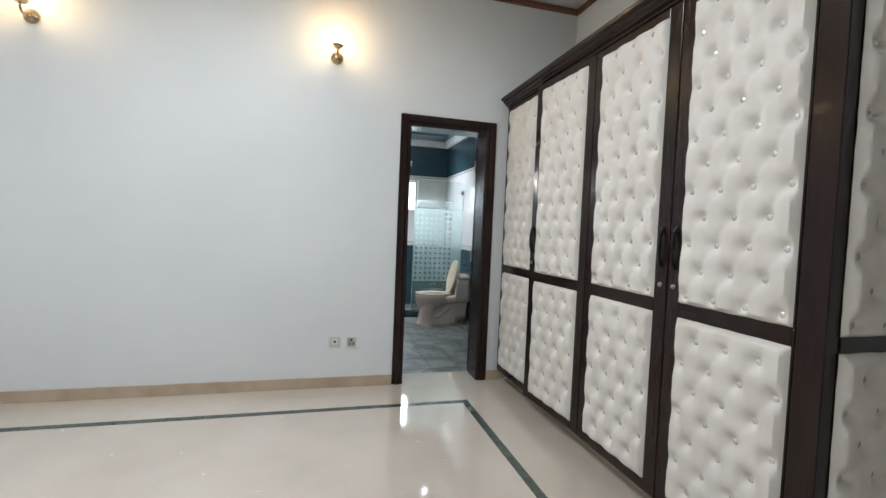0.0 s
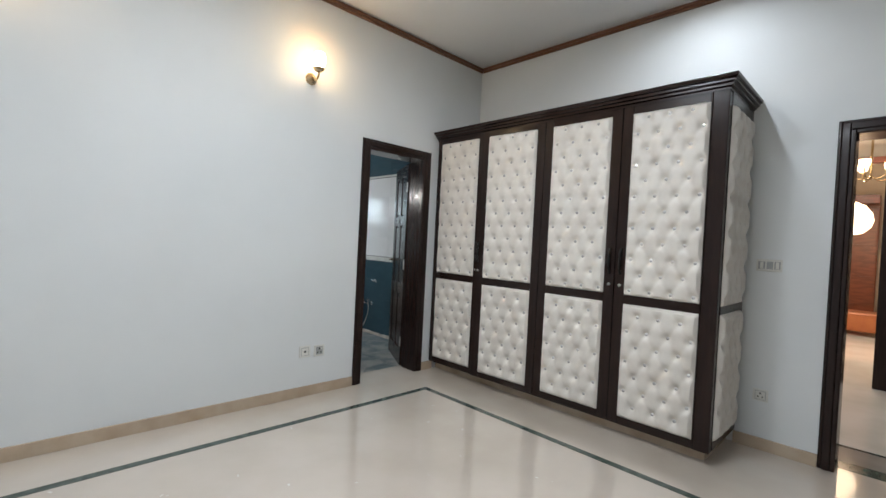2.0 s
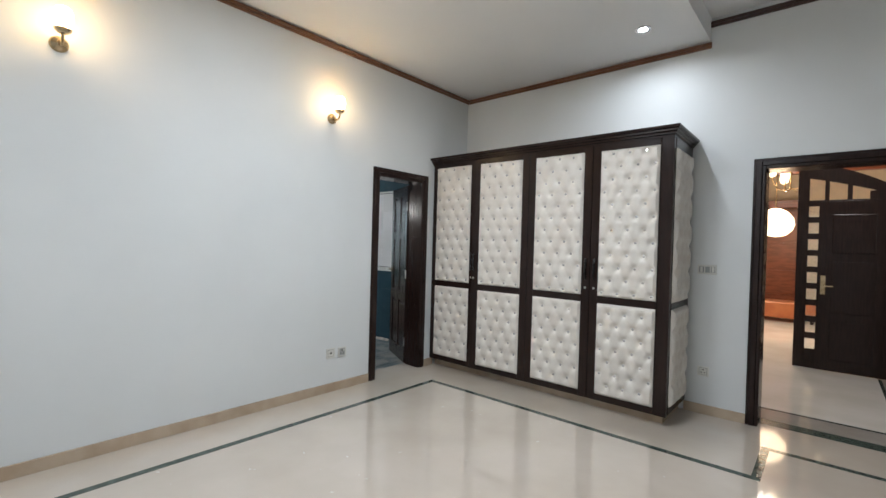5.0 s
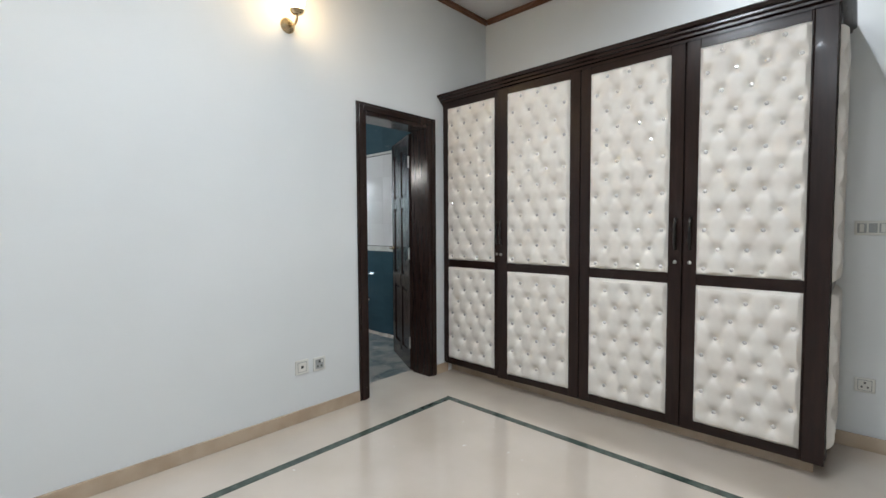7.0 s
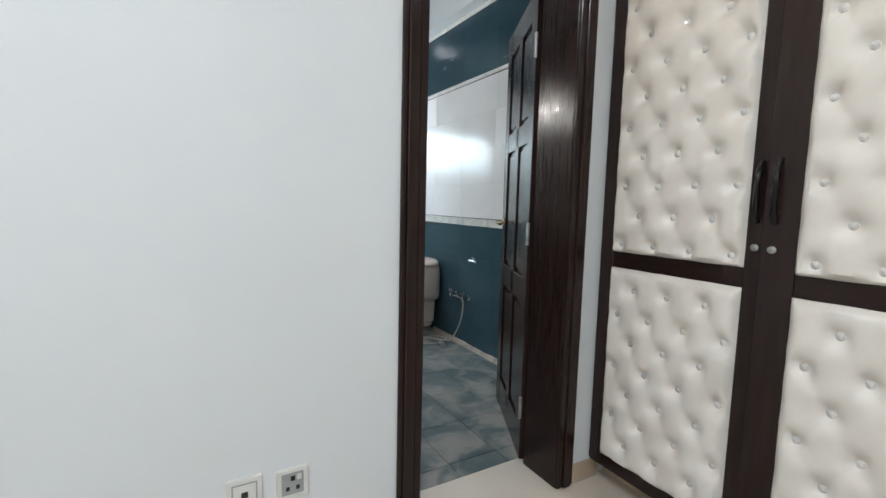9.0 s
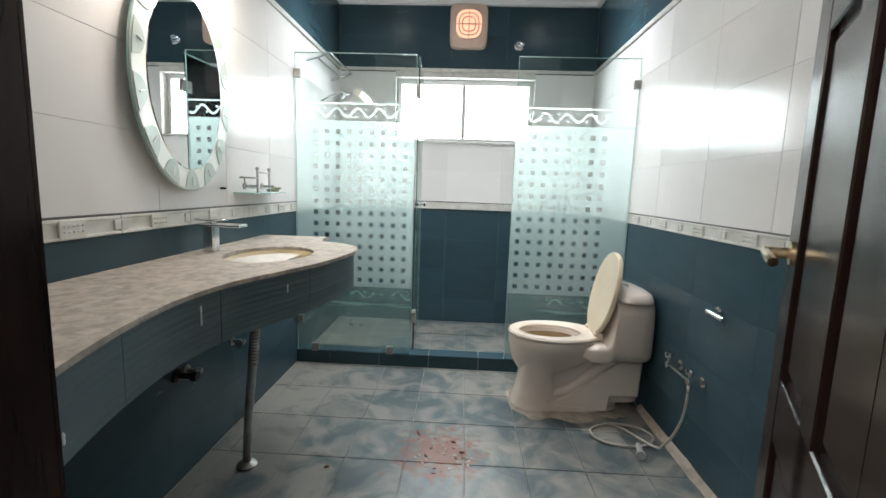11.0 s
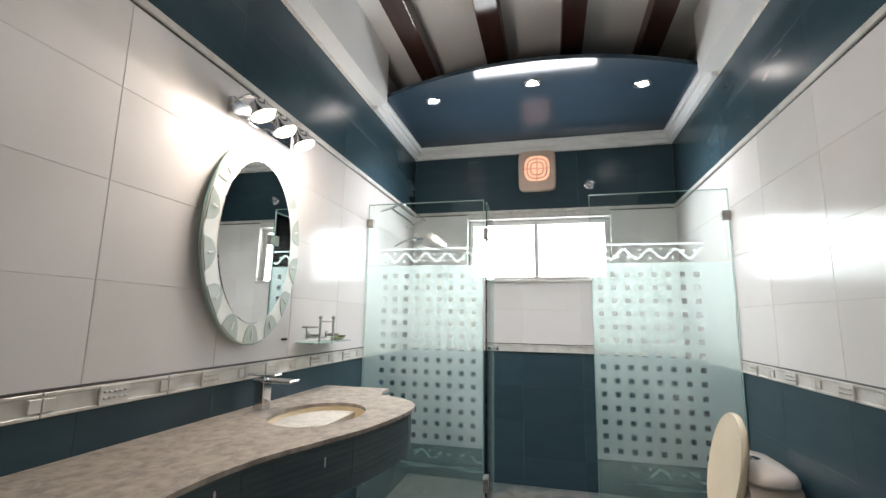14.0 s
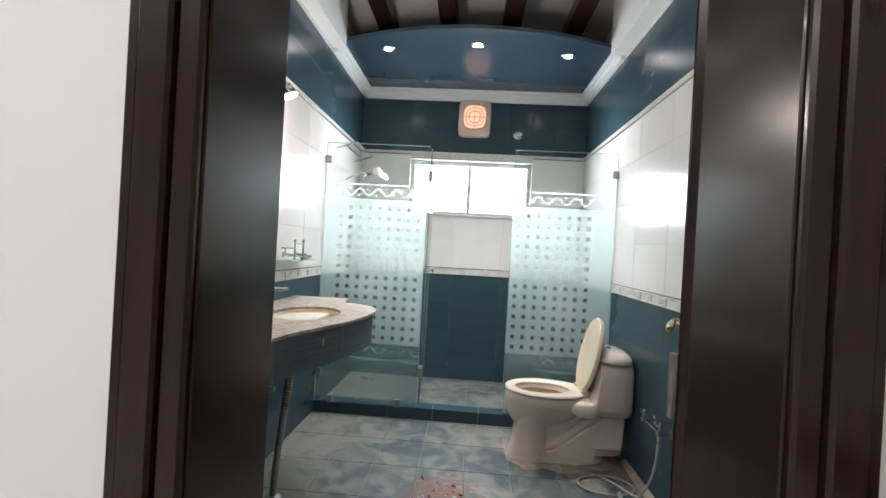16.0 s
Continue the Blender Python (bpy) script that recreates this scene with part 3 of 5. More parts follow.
def studs(buttons, put, mesh, parent):
    for u, v in buttons:
        ob = new("button", mesh)
        ob.parent = parent
        ob.matrix_parent_inverse = world_of(parent).inverted()
        ob.matrix_basis = Matrix.Translation(put(u, v, 0.008))


def wardrobe_door(y0, y1, p0, p1, top, handle_y=None, hinge=None, ajar=0):
    """One door from y0 to y1 (y0 > y1); p0, p1: the upholstery's edges."""
    d = part("door", boxes((FX + 0.012, FX + 0.022, y1 + 0.002, y0 - 0.002, 0.097, 2.336)), WOOD, wardrobe, "dark wood door with ivory padding")
    for a, b in ((p0, y0), (y1, p1)):
        if b - a > 0.004:
            part("stile", boxes((FX, FX + 0.014, a, b, 0.095, 2.338), bevel=0.0025), WOOD, d)
    for z0, z1 in ((0.095, 0.145), (0.943, 1.008), (top, 2.338)):
        part("rail", boxes((FX, FX + 0.014, p1, p0, z0, z1), bevel=0.0025), WOOD_H, d)
    put = lambda u, v, h: Vector((FX + 0.012 - h, u, v))
    for z0, z1, layout in ((0.142, 0.946, (7, False, 0.085)), (1.005, top + 0.003, (12, True, 0.036))):
        bm, btn = tufted(p1 - 0.003, p0 + 0.003, z0, z1, put, *layout)
        part("padding", bm, FABRIC, d, "button-tufted ivory leatherette", True)
        studs(btn, put, BUTTON, d)
    if handle_y is not None:
        hb = bmesh.new()
        tube(hb, bezier((FX + 0.002, handle_y, 1.150), (FX - 0.028, handle_y, 1.160), (FX - 0.028, handle_y, 1.32), (FX + 0.002, handle_y, 1.33), 10), 0.0085, 8)
        part("handle", hb, BLACK_METAL, d, "black bow handle", True)
        kb = bmesh.new()
        lathe(kb, [(0.011, 0), (0.011, 0.006), (0.006, 0.008), (0.006, 0.012), (0.0, 0.013)], (FX, handle_y, 1.072), (-1, 0, 0), 12)
        part("lock", kb, STEEL, d, "small keyhole lock", True)
    if ajar:
        d.matrix_basis = Matrix.Translation((FX, hinge, 0)) @ pose(0, 0, 0, 0, 0, ajar) @ Matrix.Translation((-FX, -hinge, 0))
    return d


wardrobe_door(-0.004, -0.606, -0.066, -0.555, 2.298, -0.582)
wardrobe_door(-0.612, -1.272, -0.702, -1.200, 2.288, -0.642, -1.272, 3.0)
wardrobe_door(-1.278, -1.914, -1.350, -1.838, 2.285, -1.878)
wardrobe_door(-1.921, -2.482, -1.992, -2.474, 2.280, -1.957)
# padded side
put_side = lambda u, v, h: Vector((u, -2.571 - h, v))
side = part("side_panel", boxes((FX + 0.06, EX - 0.002, -2.579, -2.569, 0.093, 0.16), (FX + 0.06, EX - 0.002, -2.579, -2.569, 0.943, 1.004), (FX + 0.06, EX - 0.002, -2.579, -2.569, 2.250, 2.340), (2.235, EX - 0.002, -2.579, -2.569, 0.16, 0.943), (2.235, EX - 0.002, -2.579, -2.569, 1.004, 2.250)), WOOD, wardrobe, "dark framed side with ivory padding")
for z0, z1, layout in ((0.155, 0.948, (7, False, 0.085)), (0.999, 2.255, (12, True, 0.036))):
    bm, btn = tufted(FX + 0.055, 2.24, z0, z1, put_side, *layout)
    part("padding", bm, FABRIC, side, "button-tufted ivory leatherette", True)
    studs(btn, put_side, BUTTON_SIDE, side)


# ---------------- small bedroom things ----------------
def wall_plate(name, centre, w, h, face, label, slots, category="socket", m=PLASTIC):
    """face: 'n' on the north wall (facing -y), 'e' on the east wall (facing -x). slots: (du, dz, w, h, dark)."""
    t = thing(name, centre, label, category)
    cx, cy, cz = centre
    def b(du0, du1, z0, z1, d0, d1, bv):
        if face == "n":
            return boxes((cx + du0, cx + du1, cy - d1, cy - d0, cz + z0, cz + z1), bevel=bv)
        return boxes((cx - d1, cx - d0, cy - du1, cy - du0, cz + z0, cz + z1), bevel=bv)
    part("plate", b(-w / 2, w / 2, -h / 2, h / 2, 0, 0.009, 0.003), m, t)
    for du, dz, sw, sh, kind in slots:
        mat_ = {"dark": DARK, "grey": GREY_PLASTIC, "white": PLASTIC}[kind]
        part({"dark": "pin_hole", "grey": "insert", "white": "rocker"}[kind], b(du - sw / 2, du + sw / 2, dz - sh / 2, dz + sh / 2, 0.008, {"white": 0.0115, "grey": 0.0100, "dark": 0.0120}[kind], 0.001), mat_, t)
    return t


wall_plate("wall_socket", (0.314, 0, 0.366), 0.094, 0.094, "n", "square ivory aerial socket on the wall", [(0, 0, 0.066, 0.066, "grey"), (0, 0, 0.058, 0.058, "white"), (0, 0, 0.018, 0.018, "dark")])
wall_plate("wall_socket", (0.443, 0, 0.360), 0.092, 0.092, "n", "square ivory power socket with grey insert", [(0, 0, 0.062, 0.066, "grey"), (-0.014, -0.014, 0.010, 0.012, "dark"), (0.014, -0.014, 0.010, 0.012, "dark"), (0, 0.016, 0.012, 0.014, "dark"), (0.018, 0.018, 0.014, 0.018, "white")])
wall_plate("light_switch", (EX, -2.722, 1.268), 0.145, 0.082, "e", "wide ivory switch plate with grey rockers", [(-0.042, 0, 0.04, 0.052, "grey"), (0.004, 0, 0.036, 0.052, "grey"), (0.046, 0, 0.034, 0.052, "grey"), (-0.042, 0, 0.018, 0.046, "white"), (0.046, 0, 0.018, 0.046, "white")], "switch")
wall_plate("wall_socket", (EX, -2.718, 0.373), 0.088, 0.082, "e", "square ivory socket low on the wall", [(0, 0, 0.062, 0.062, "grey"), (0, 0, 0.055, 0.055, "white"), (-0.013, -0.01, 0.009, 0.011, "dark"), (0.013, -0.01, 0.009, 0.011, "dark"), (0, 0.014, 0.010, 0.012, "dark")])


def sconce(x):
    t = thing("wall_sconce", (x, 0, 2.575), "lit brass wall sconce with a frosted glass cup", "wall lamp", "bedroom wall sconces")
    bm = bmesh.new()
    lathe(bm, [(0.048, 0), (0.048, 0.006), (0.040, 0.016), (0.022, 0.024), (0.014, 0.034), (0.0, 0.036)], (x, 0, 2.560), (0, -1, 0), 22)
    part("backplate", bm, BRASS, t, "", True)
    bm = bmesh.new()
    tube(bm, bezier((x, -0.02, 2.555), (x, -0.10, 2.515), (x, -0.13, 2.555), (x, -0.122, 2.60), 12), 0.008, 8)
    part("arm", bm, BRASS, t, "", True)
    bm = bmesh.new()
    lathe(bm, [(0.010, -0.016), (0.026, -0.012), (0.040, 0.0), (0.044, 0.010), (0.030, 0.012), (0.022, 0.026), (0.0, 0.028)], (x, -0.122, 2.605), (0, 0, 1), 20)
    part("cup", bm, BRASS, t, "polished brass cup", True)
    bm = bmesh.new()
    prof = [(0.024, 0.010), (0.040, 0.026), (0.049, 0.052), (0.050, 0.080), (0.046, 0.104), (0.037, 0.122), (0.030, 0.128), (0.028, 0.125), (0.042, 0.102), (0.046, 0.080), (0.045, 0.053), (0.036, 0.028), (0.020, 0.014)]
    lathe(bm, prof, (x, -0.122, 2.612), (0, 0, 1), 24)
    sh = part("shade", bm, BULB_GLOW, t, "glowing frosted glass shade", True)
    sh.visible_shadow = False
    return t


sconce(0.265)
sconce(-1.675)


def downlight(p, r=0.05, name="downlight", label="small round recessed ceiling downlight, lit", group="bedroom downlights"):
    t = thing(name, p, label, "downlight", group)
    bm = bmesh.new()
    lathe(bm, [(r * 0.72, 0.006), (r * 0.72, -0.004), (r, -0.008), (r * 1.25, -0.003), (r * 1.25, 0.006)], p, (0, 0, 1), 22)
    part("ring", bm, CHROME, t, "chrome ring", True)
    bm = bmesh.new()
    lathe(bm, [(r * 0.70, -0.002), (r * 0.70, 0.004)], p, (0, 0, 1), 18)
    lens = part("lens", bm, SPOT_GLOW, t, "glowing lens")
    lens.visible_shadow = False
    return t


# fittings for the visible downlight and the two assumed ones
for p in BED_SPOTS:
    downlight((p[0], p[1], 3.268))
# bodies of the two added fill panels, never in view
for x, y in FILL_PANELS:
    t = thing("fill_ceiling_light", (x, y, 3.27), "square flush light panel added out of view as room fill", "ceiling light", "ceiling panels")
    part("housing", boxes((x - 0.21, x + 0.21, y - 0.21, y + 0.21, 3.236, 3.27), bevel=0.004), PLASTIC, t)
    part("diffuser", boxes((x - 0.19, x + 0.19, y - 0.19, y + 0.19, 3.232, 3.237)), FILL_GLOW, t)


# ---------------- bathroom shell ----------------
TOP = 3.06
bath_w = structure("wall_bath_west", boxes((BX0 - 0.2, BX0 - 0.002, BY0, BY1 + 0.2, -0.1, 3.3)), GROUT, "tiled bathroom wall, blue below and white above", "wall")
bath_e = structure("wall_bath_east", boxes((BX1 + 0.002, BX1 + 0.2, BY0, BY1 + 0.2, -0.1, 3.3)), GROUT, "tiled bathroom wall, blue below and white above", "wall")
NX0, NX1, NZ0, NZ1 = 0.55, 1.705, 1.580, 2.095
bath_n = structure("wall_bath_north", boxes((BX0, NX0, BY1 + 0.002, BY1 + 0.2, -0.1, 3.3), (NX1, BX1, BY1 + 0.002, BY1 + 0.2, -0.1, 3.3), (NX0, NX1, BY1 + 0.002, BY1 + 0.2, -0.1, NZ0), (NX0, NX1, BY1 + 0.002, BY1 + 0.2, NZ1, 3.3)), GROUT, "tiled end wall of the shower with a window", "wall")
structure("wall_bath_south", boxes((BX0, DX0, BY0, BY0 + 0.012, 0, 3.06), (DX1, BX1, BY0, BY0 + 0.012, 0, 3.06), (DX0, DX1, BY0, BY0 + 0.012, DH, 3.06)), WHITE_TILE, "white tiled wall round the bathroom door", "wall")
structure("bath_ceiling", boxes((BX0, BX1, BY0, BY1, TOP, TOP + 0.1), (BX0, BX0 + 0.10, BY0, GY, 2.685, TOP), (BX1 - 0.10, BX1, BY0, GY, 2.685, TOP)), CEIL, "white bathroom ceiling with a stepped border", "ceiling")
for x in (0.42, 0.912, 1.388, 1.868):
    structure("bath_beam", boxes((x - 0.066, x + 0.066, BY0, BY1, 2.95, TOP), bevel=0.006), BEAM_WOOD, "dark wooden ceiling beam", "beam")
# dropped glossy panel over the shower, its near edge bowed
bm = bmesh.new()
edge = [Vector((BX0 + 0.065 + (BX1 - BX0 - 0.13) * i / 24, 2.77 - 0.25 * (1 - ((i - 12) / 12) ** 2), 0)) for i in range(25)]
outline = edge + [Vector((BX1 - 0.05, BY1 - 0.05, 0)), Vector((BX0 + 0.05, BY1 - 0.05, 0))]
loft(bm, [[p + Vector((0, 0, z)) for p in outline] for z in (2.750, 2.775)])
structure("ceiling_panel", bm, BLUE_PANEL, "dark blue glossy dropped ceiling panel with bowed edge", "ceiling panel")
bm = bmesh.new()
for d, z0, z1 in ((0.035, 2.655, 2.69), (0.055, 2.69, 2.724), (0.07, 2.724, 2.752)):
    box(bm, BX0, BX0 + d, GY, BY1, z0, z1, 0.004, 1)
    box(bm, BX1 - d, BX1, GY, BY1, z0, z1, 0.004, 1)
    box(bm, BX0 + d, BX1 - d, BY1 - d, BY1, z0, z1, 0.004, 1)
structure("cornice", bm, CEIL, "white stepped plaster cornice round the blue panel", "cornice")
for x, y in BATH_SPOTS:
    downlight((x, y, 2.748), 0.042, "downlight", "small round spotlight in the blue panel, lit", "shower spotlights")

# ---------------- window ----------------
win = structure("window_1", boxes((NX0, NX1, BY1 + 0.09, BY1 + 0.13, NZ0, NZ0 + 0.035), (NX0, NX1, BY1 + 0.09, BY1 + 0.13, NZ1 - 0.035, NZ1), (NX0, NX0 + 0.035, BY1 + 0.09, BY1 + 0.13, NZ0 + 0.035, NZ1 - 0.035), (NX1 - 0.035, NX1, BY1 + 0.09, BY1 + 0.13, NZ0 + 0.035, NZ1 - 0.035), (1.105, 1.138, BY1 + 0.09, BY1 + 0.13, NZ0 + 0.035, NZ1 - 0.035), bevel=0.003), PALE_METAL, "bright aluminium sliding window above the shower", "window")
for x0, x1 in ((NX0 + 0.035, 1.105), (1.138, NX1 - 0.035)):
    p = part("pane", boxes((x0, x1, BY1 + 0.108, BY1 + 0.112, NZ0 + 0.035, NZ1 - 0.035)), PANE, win)
    p.visible_shadow = False
part("window_sill", boxes((NX0, NX1, BY1 - 0.012, BY1 + 0.09, NZ0 - 0.018, NZ0), bevel=0.003), BORDER_TILE, win)
structure("backdrop", boxes((-0.6, 2.9, BY1 + 0.50, BY1 + 0.52, 0.9, 2.9)), DAY_GLOW, "bright hazy daylight outside the window", "backdrop")

# ---------------- shower glass ----------------
def film_mesh(x0, x1, z0, z1, cols, rows, size):
    """Frosted sheet with square clear cut-outs."""
    bm = bmesh.new()
    xs, zs = [x0], [z0]
    for c in cols:
        xs += [c - size / 2, c + size / 2]
    for r in rows:
        zs += [r - size / 2, r + size / 2]
    xs.append(x1), zs.append(z1)
    g = [[bm.verts.new((x, 0, z)) for x in xs] for z in zs]
    for j in range(len(zs) - 1):
        for i in range(len(xs) - 1):
            if not (i % 2 == 1 and j % 2 == 1):
                bm.faces.new((g[j][i], g[j][i + 1], g[j + 1][i + 1], g[j + 1][i]))
    return bm


def wave_mesh(x0, x1, zc, amp, width, period=0.135):
    bm = bmesh.new()
    n = int((x1 - x0) / 0.008)
    low, high = [], []
    for i in range(n + 1):
        x = x0 + (x1 - x0) * i / n
        a = 2 * math.pi * (x - x0) / period
        z, s = zc + amp * math.sin(a), amp * math.cos(a) * 2 * math.pi / period
        d = Vector((-s, 0, 1)).normalized() * width / 2
        low.append(bm.verts.new(Vector((x, 0, z)) - d)), high.append(bm.verts.new(Vector((x, 0, z)) + d))
        if i % (n // max(1, round((x1 - x0) / (period / 2)))) == n // 20 and i > 0:
            bmesh.ops.create_circle(bm, cap_ends=True, radius=0.008, segments=10, matrix=Matrix.Translation((x, 0, zc - 0.55 * (z - zc) - math.copysign(0.012, z - zc))) @ Matrix.Rotation(math.pi / 2, 4, "X"))
    for i in range(n):
        bm.faces.new((low[i], low[i + 1], high[i + 1], high[i]))
    return bm


def shower_panel(x0, x1, f0, f1, cols, label):
    """A frosted pane from x0 to x1 with its wave bands from f0 to f1."""
    t = thing("shower_screen", ((x0 + x1) / 2, GY, 0.085), label, "shower screen", "shower screens")
    part("pane", boxes((x0, x1, GY - 0.004, GY + 0.004, 0.088, 1.984)), GLASS, t).visible_shadow = False
    part("pane_edge", boxes((x0, x1, GY - 0.0042, GY + 0.0042, 1.984, 1.988), (x0 - 0.001, x0 + 0.002, GY - 0.0045, GY + 0.0045, 0.088, 1.984), (x1 - 0.002, x1 + 0.001, GY - 0.0045, GY + 0.0045, 0.088, 1.984)), GLASS_EDGE, t)
    rows = [0.575 + 0.0725 * k for k in range(14)]
    def flat(name, bm, m, label=""):
        o = part(name, bm, m, t, label)
        o.matrix_basis = Matrix.Translation((0, GY + 0.0055, 0))
        o.visible_shadow = False
        return o
    flat("frosted_film", film_mesh(x0 + 0.004, x1 - 0.004, 0.528, 1.584, cols, rows, 0.028), FILM, "frosted film with clear squares")
    flat("wave_band", wave_mesh(f0 + 0.005, f1 - 0.005, 1.634, 0.026, 0.014), WAVE)
    flat("wave_band", wave_mesh(f0 + 0.005, f1 - 0.005, 0.475, 0.024, 0.013), MID_FILM)
    # extra sheet, added as haze to lower the contrast of the clear squares
    haze = flat("contrast_haze", film_mesh(x0 + 0.004, x1 - 0.004, 0.528, 1.584, [], [], 0), HAZE_FILM)
    haze.matrix_basis = Matrix.Translation((0, GY - 0.0055, 0))
    flat("faint_band", film_mesh(x0 + 0.004, x1 - 0.004, 0.427, 0.526, [], [], 0), GREEN_FILM)
    flat("faint_band", film_mesh(x0 + 0.004, x1 - 0.004, 0.10, 0.393, [], [], 0), GREEN_FILM)
    flat("line_band", film_mesh(f0, f1, 1.684, 1.694, [], [], 0), WAVE)
    flat("line_band", film_mesh(x0 + 0.004, x1 - 0.004, 0.395, 0.425, [], [], 0), MID_FILM)
    return t


left_screen = shower_panel(BX0 + 0.006, 0.838, 0.165, 0.834, [0.206 + 0.0715 * k for k in range(9)], "fixed clear glass shower screen with frosted squares beside the basin")
right_screen = shower_panel(1.456, BX1 - 0.006, 1.460, 2.045, [1.503 + 0.0712 * k for k in range(8)], "fixed clear glass shower screen with frosted squares behind the toilet")


def clamp(x, z, parent, wall=0, name="clamp"):
    bm = boxes((x - 0.022, x + 0.022, GY - 0.014, GY + 0.014, z - 0.026, z + 0.026), bevel=0.003)
    part(name, bm, STEEL, parent, "dull metal glass clamp")


clamp(BX0 + 0.020, 1.862, left_screen), clamp(BX0 + 0.024, 0.30, left_screen), clamp(BX1 - 0.020, 1.838, right_screen), clamp(0.20, 0.108, left_screen), clamp(0.70, 0.108, left_screen), clamp(1.55, 0.108, right_screen)
shower_door = thing("shower_door", (0.83, GY + 0.30, 0.10), "frameless glass shower door swung open into the shower", "shower door")
pane = part("pane", boxes((0.0, 0.60, -0.004, 0.004, 0.12, 1.97)), GLASS, shower_door)
pane_e = part("pane_edge", boxes((0.598, 0.602, -0.0045, 0.0045, 0.12, 1.97), (0.0, 0.6, -0.0042, 0.0042, 1.97, 1.974)), GLASS_EDGE, shower_door)
knob = bmesh.new()
for s in (-1, 1):
    lathe(knob, [(0.006, 0), (0.006, 0.02), (0.014, 0.024), (0.016, 0.036), (0.0, 0.040)], (0.55, s * 0.004, 1.06), (0, s, 0), 12)
kn = part("door_knob", knob, CHROME, shower_door, "chrome knob", True)
hinges = [part("hinge", boxes((-0.045, 0.045, -0.014, 0.014, z - 0.035, z + 0.035), bevel=0.003), STEEL, shower_door, "dull metal glass hinge") for z in (1.77, 0.345)]
swing = pose(0.852, GY + 0.012, 0, 0, 0, 93)
for o in (pane, pane_e, kn, *hinges):
    o.matrix_basis = swing
pane.visible_shadow = False

# shower kerb and floor
kerb = structure("shower_kerb", boxes((BX0, BX1, GY - 0.005, GY + 0.11, -0.01, 0.082)), GROUT, "low dark blue tiled kerb under the shower glass", "kerb")
structure("shower_tray", boxes((BX0, BX1, GY + 0.11, BY1, -0.1, 0.012)), FLOOR_GROUT, "shower floor of slate-blue tiles", "floor")

# ---------------- basin counter ----------------
CTRL = [(0.655, 0.262), (0.627, 0.338), (0.587, 0.44), (0.540, 0.59), (0.505, 0.75), (0.488, 0.93), (0.513, 1.12), (0.578, 1.30), (0.642, 1.48), (0.680, 1.68), (0.688, 1.84), (0.650, 1.96), (0.56, 2.045), (0.455, 2.09)]


def smooth_line(pts, n=5):
    out = []
    p = [Vector((*q, 0)) for q in pts]
    p = [2 * p[0] - p[1]] + p + [2 * p[-1] - p[-2]]
    for i in range(1, len(p) - 2):
        for k in range(n):
            t = k / n
            out.append(0.5 * (2 * p[i] + (p[i + 1] - p[i - 1]) * t + (2 * p[i - 1] - 5 * p[i] + 4 * p[i + 1] - p[i + 2]) * t * t + (3 * p[i] - p[i - 1] - 3 * p[i + 1] + p[i + 2]) * t ** 3))
    return out + [p[-2]]


FRONT = smooth_line(CTRL)
SINK = (0.388, 1.640)


def slab(outer, holes, z0, z1):
    bm = bmesh.new()
    tops, bots = [], []
    for ring in (outer, *holes):
        a, b = [bm.verts.new((p.x, p.y, z1)) for p in ring], [bm.verts.new((p.x, p.y, z0)) for p in ring]
        for i in range(len(ring)):
            j = (i + 1) % len(ring)
            bm.faces.new((a[i], a[j], b[j], b[i]))
            tops.append(bm.edges.get((a[i], a[j])))
            bots.append(bm.edges.get((b[i], b[j])))
    bmesh.ops.triangle_fill(bm, edges=tops, use_beauty=True)
    bmesh.ops.triangle_fill(bm, edges=bots, use_beauty=True)
    return bm


counter = thing("basin_counter", (0.3, 1.2, 0.68), "dusty grey stone counter with a curved blue tiled front", "counter")
outer = [Vector((BX0, 0.262, 0))] + FRONT + [Vector((0.425, 2.19, 0)), Vector((0.425, 2.28, 0)), Vector((BX0, 2.28, 0))]
bm = slab(outer, [oval(*SINK, 0, 0.160, 0.218, 36)], 0.889, 0.902)
part("worktop", bm, STONE_TOP, counter, "dusty grey stone worktop")
AP = [p + Vector((-0.013, 0, 0)) for p in FRONT]
cuts = [0, 9, 19, 29, 39, 49, 57, len(AP) - 1]
for a, b in zip(cuts, cuts[1:]):
    seg = AP[a:b + 1]
    if b < len(AP) - 1:
        seg = seg[:-1] + [seg[-1].lerp(seg[-2], 0.05)]
    bm = bmesh.new()
    rings = []
    for i, p in enumerate(seg):
        d = (seg[min(i + 1, len(seg) - 1)] - seg[max(i - 1, 0)]).normalized()
        nrm = Vector((-d.y, d.x, 0)) * 0.02
        ring = [p + nrm + Vector((0, 0, z)) for z in (0.889, 0.731)]
        for k in range(9):
            z = 0.731 + 0.01756 * k
            ring += [p + nrm * (0.03 + 0.03 * (k % 3 == 1)) + Vector((0, 0, z + 0.0008)), p + nrm * 0.01 + Vector((0, 0, z + 0.013)), p + nrm * 0.065 + Vector((0, 0, z + 0.0165))]
        rings.append(ring)
    loft(bm, rings)
    part("apron_tile", bm, APRON_TILE, counter, "blue tile with fine wavy ridges", True)
part("underside", boxes((BX0, 0.44, 0.27, 2.26, 0.84, 0.872)), GROUT, counter)
bm = bmesh.new()
prof = [(0.172, 0.230, 0.8885), (0.159, 0.217, 0.886), (0.151, 0.209, 0.862), (0.130, 0.182, 0.80), (0.085, 0.125, 0.765), (0.03, 0.03, 0.755)]
loft(bm, [oval(*SINK, z, rx, ry, 36) for rx, ry, z in prof], cap0=False)
basin = part("basin", bm, BASIN, counter, "dirty cream sunken oval basin", True)
bm = bmesh.new()
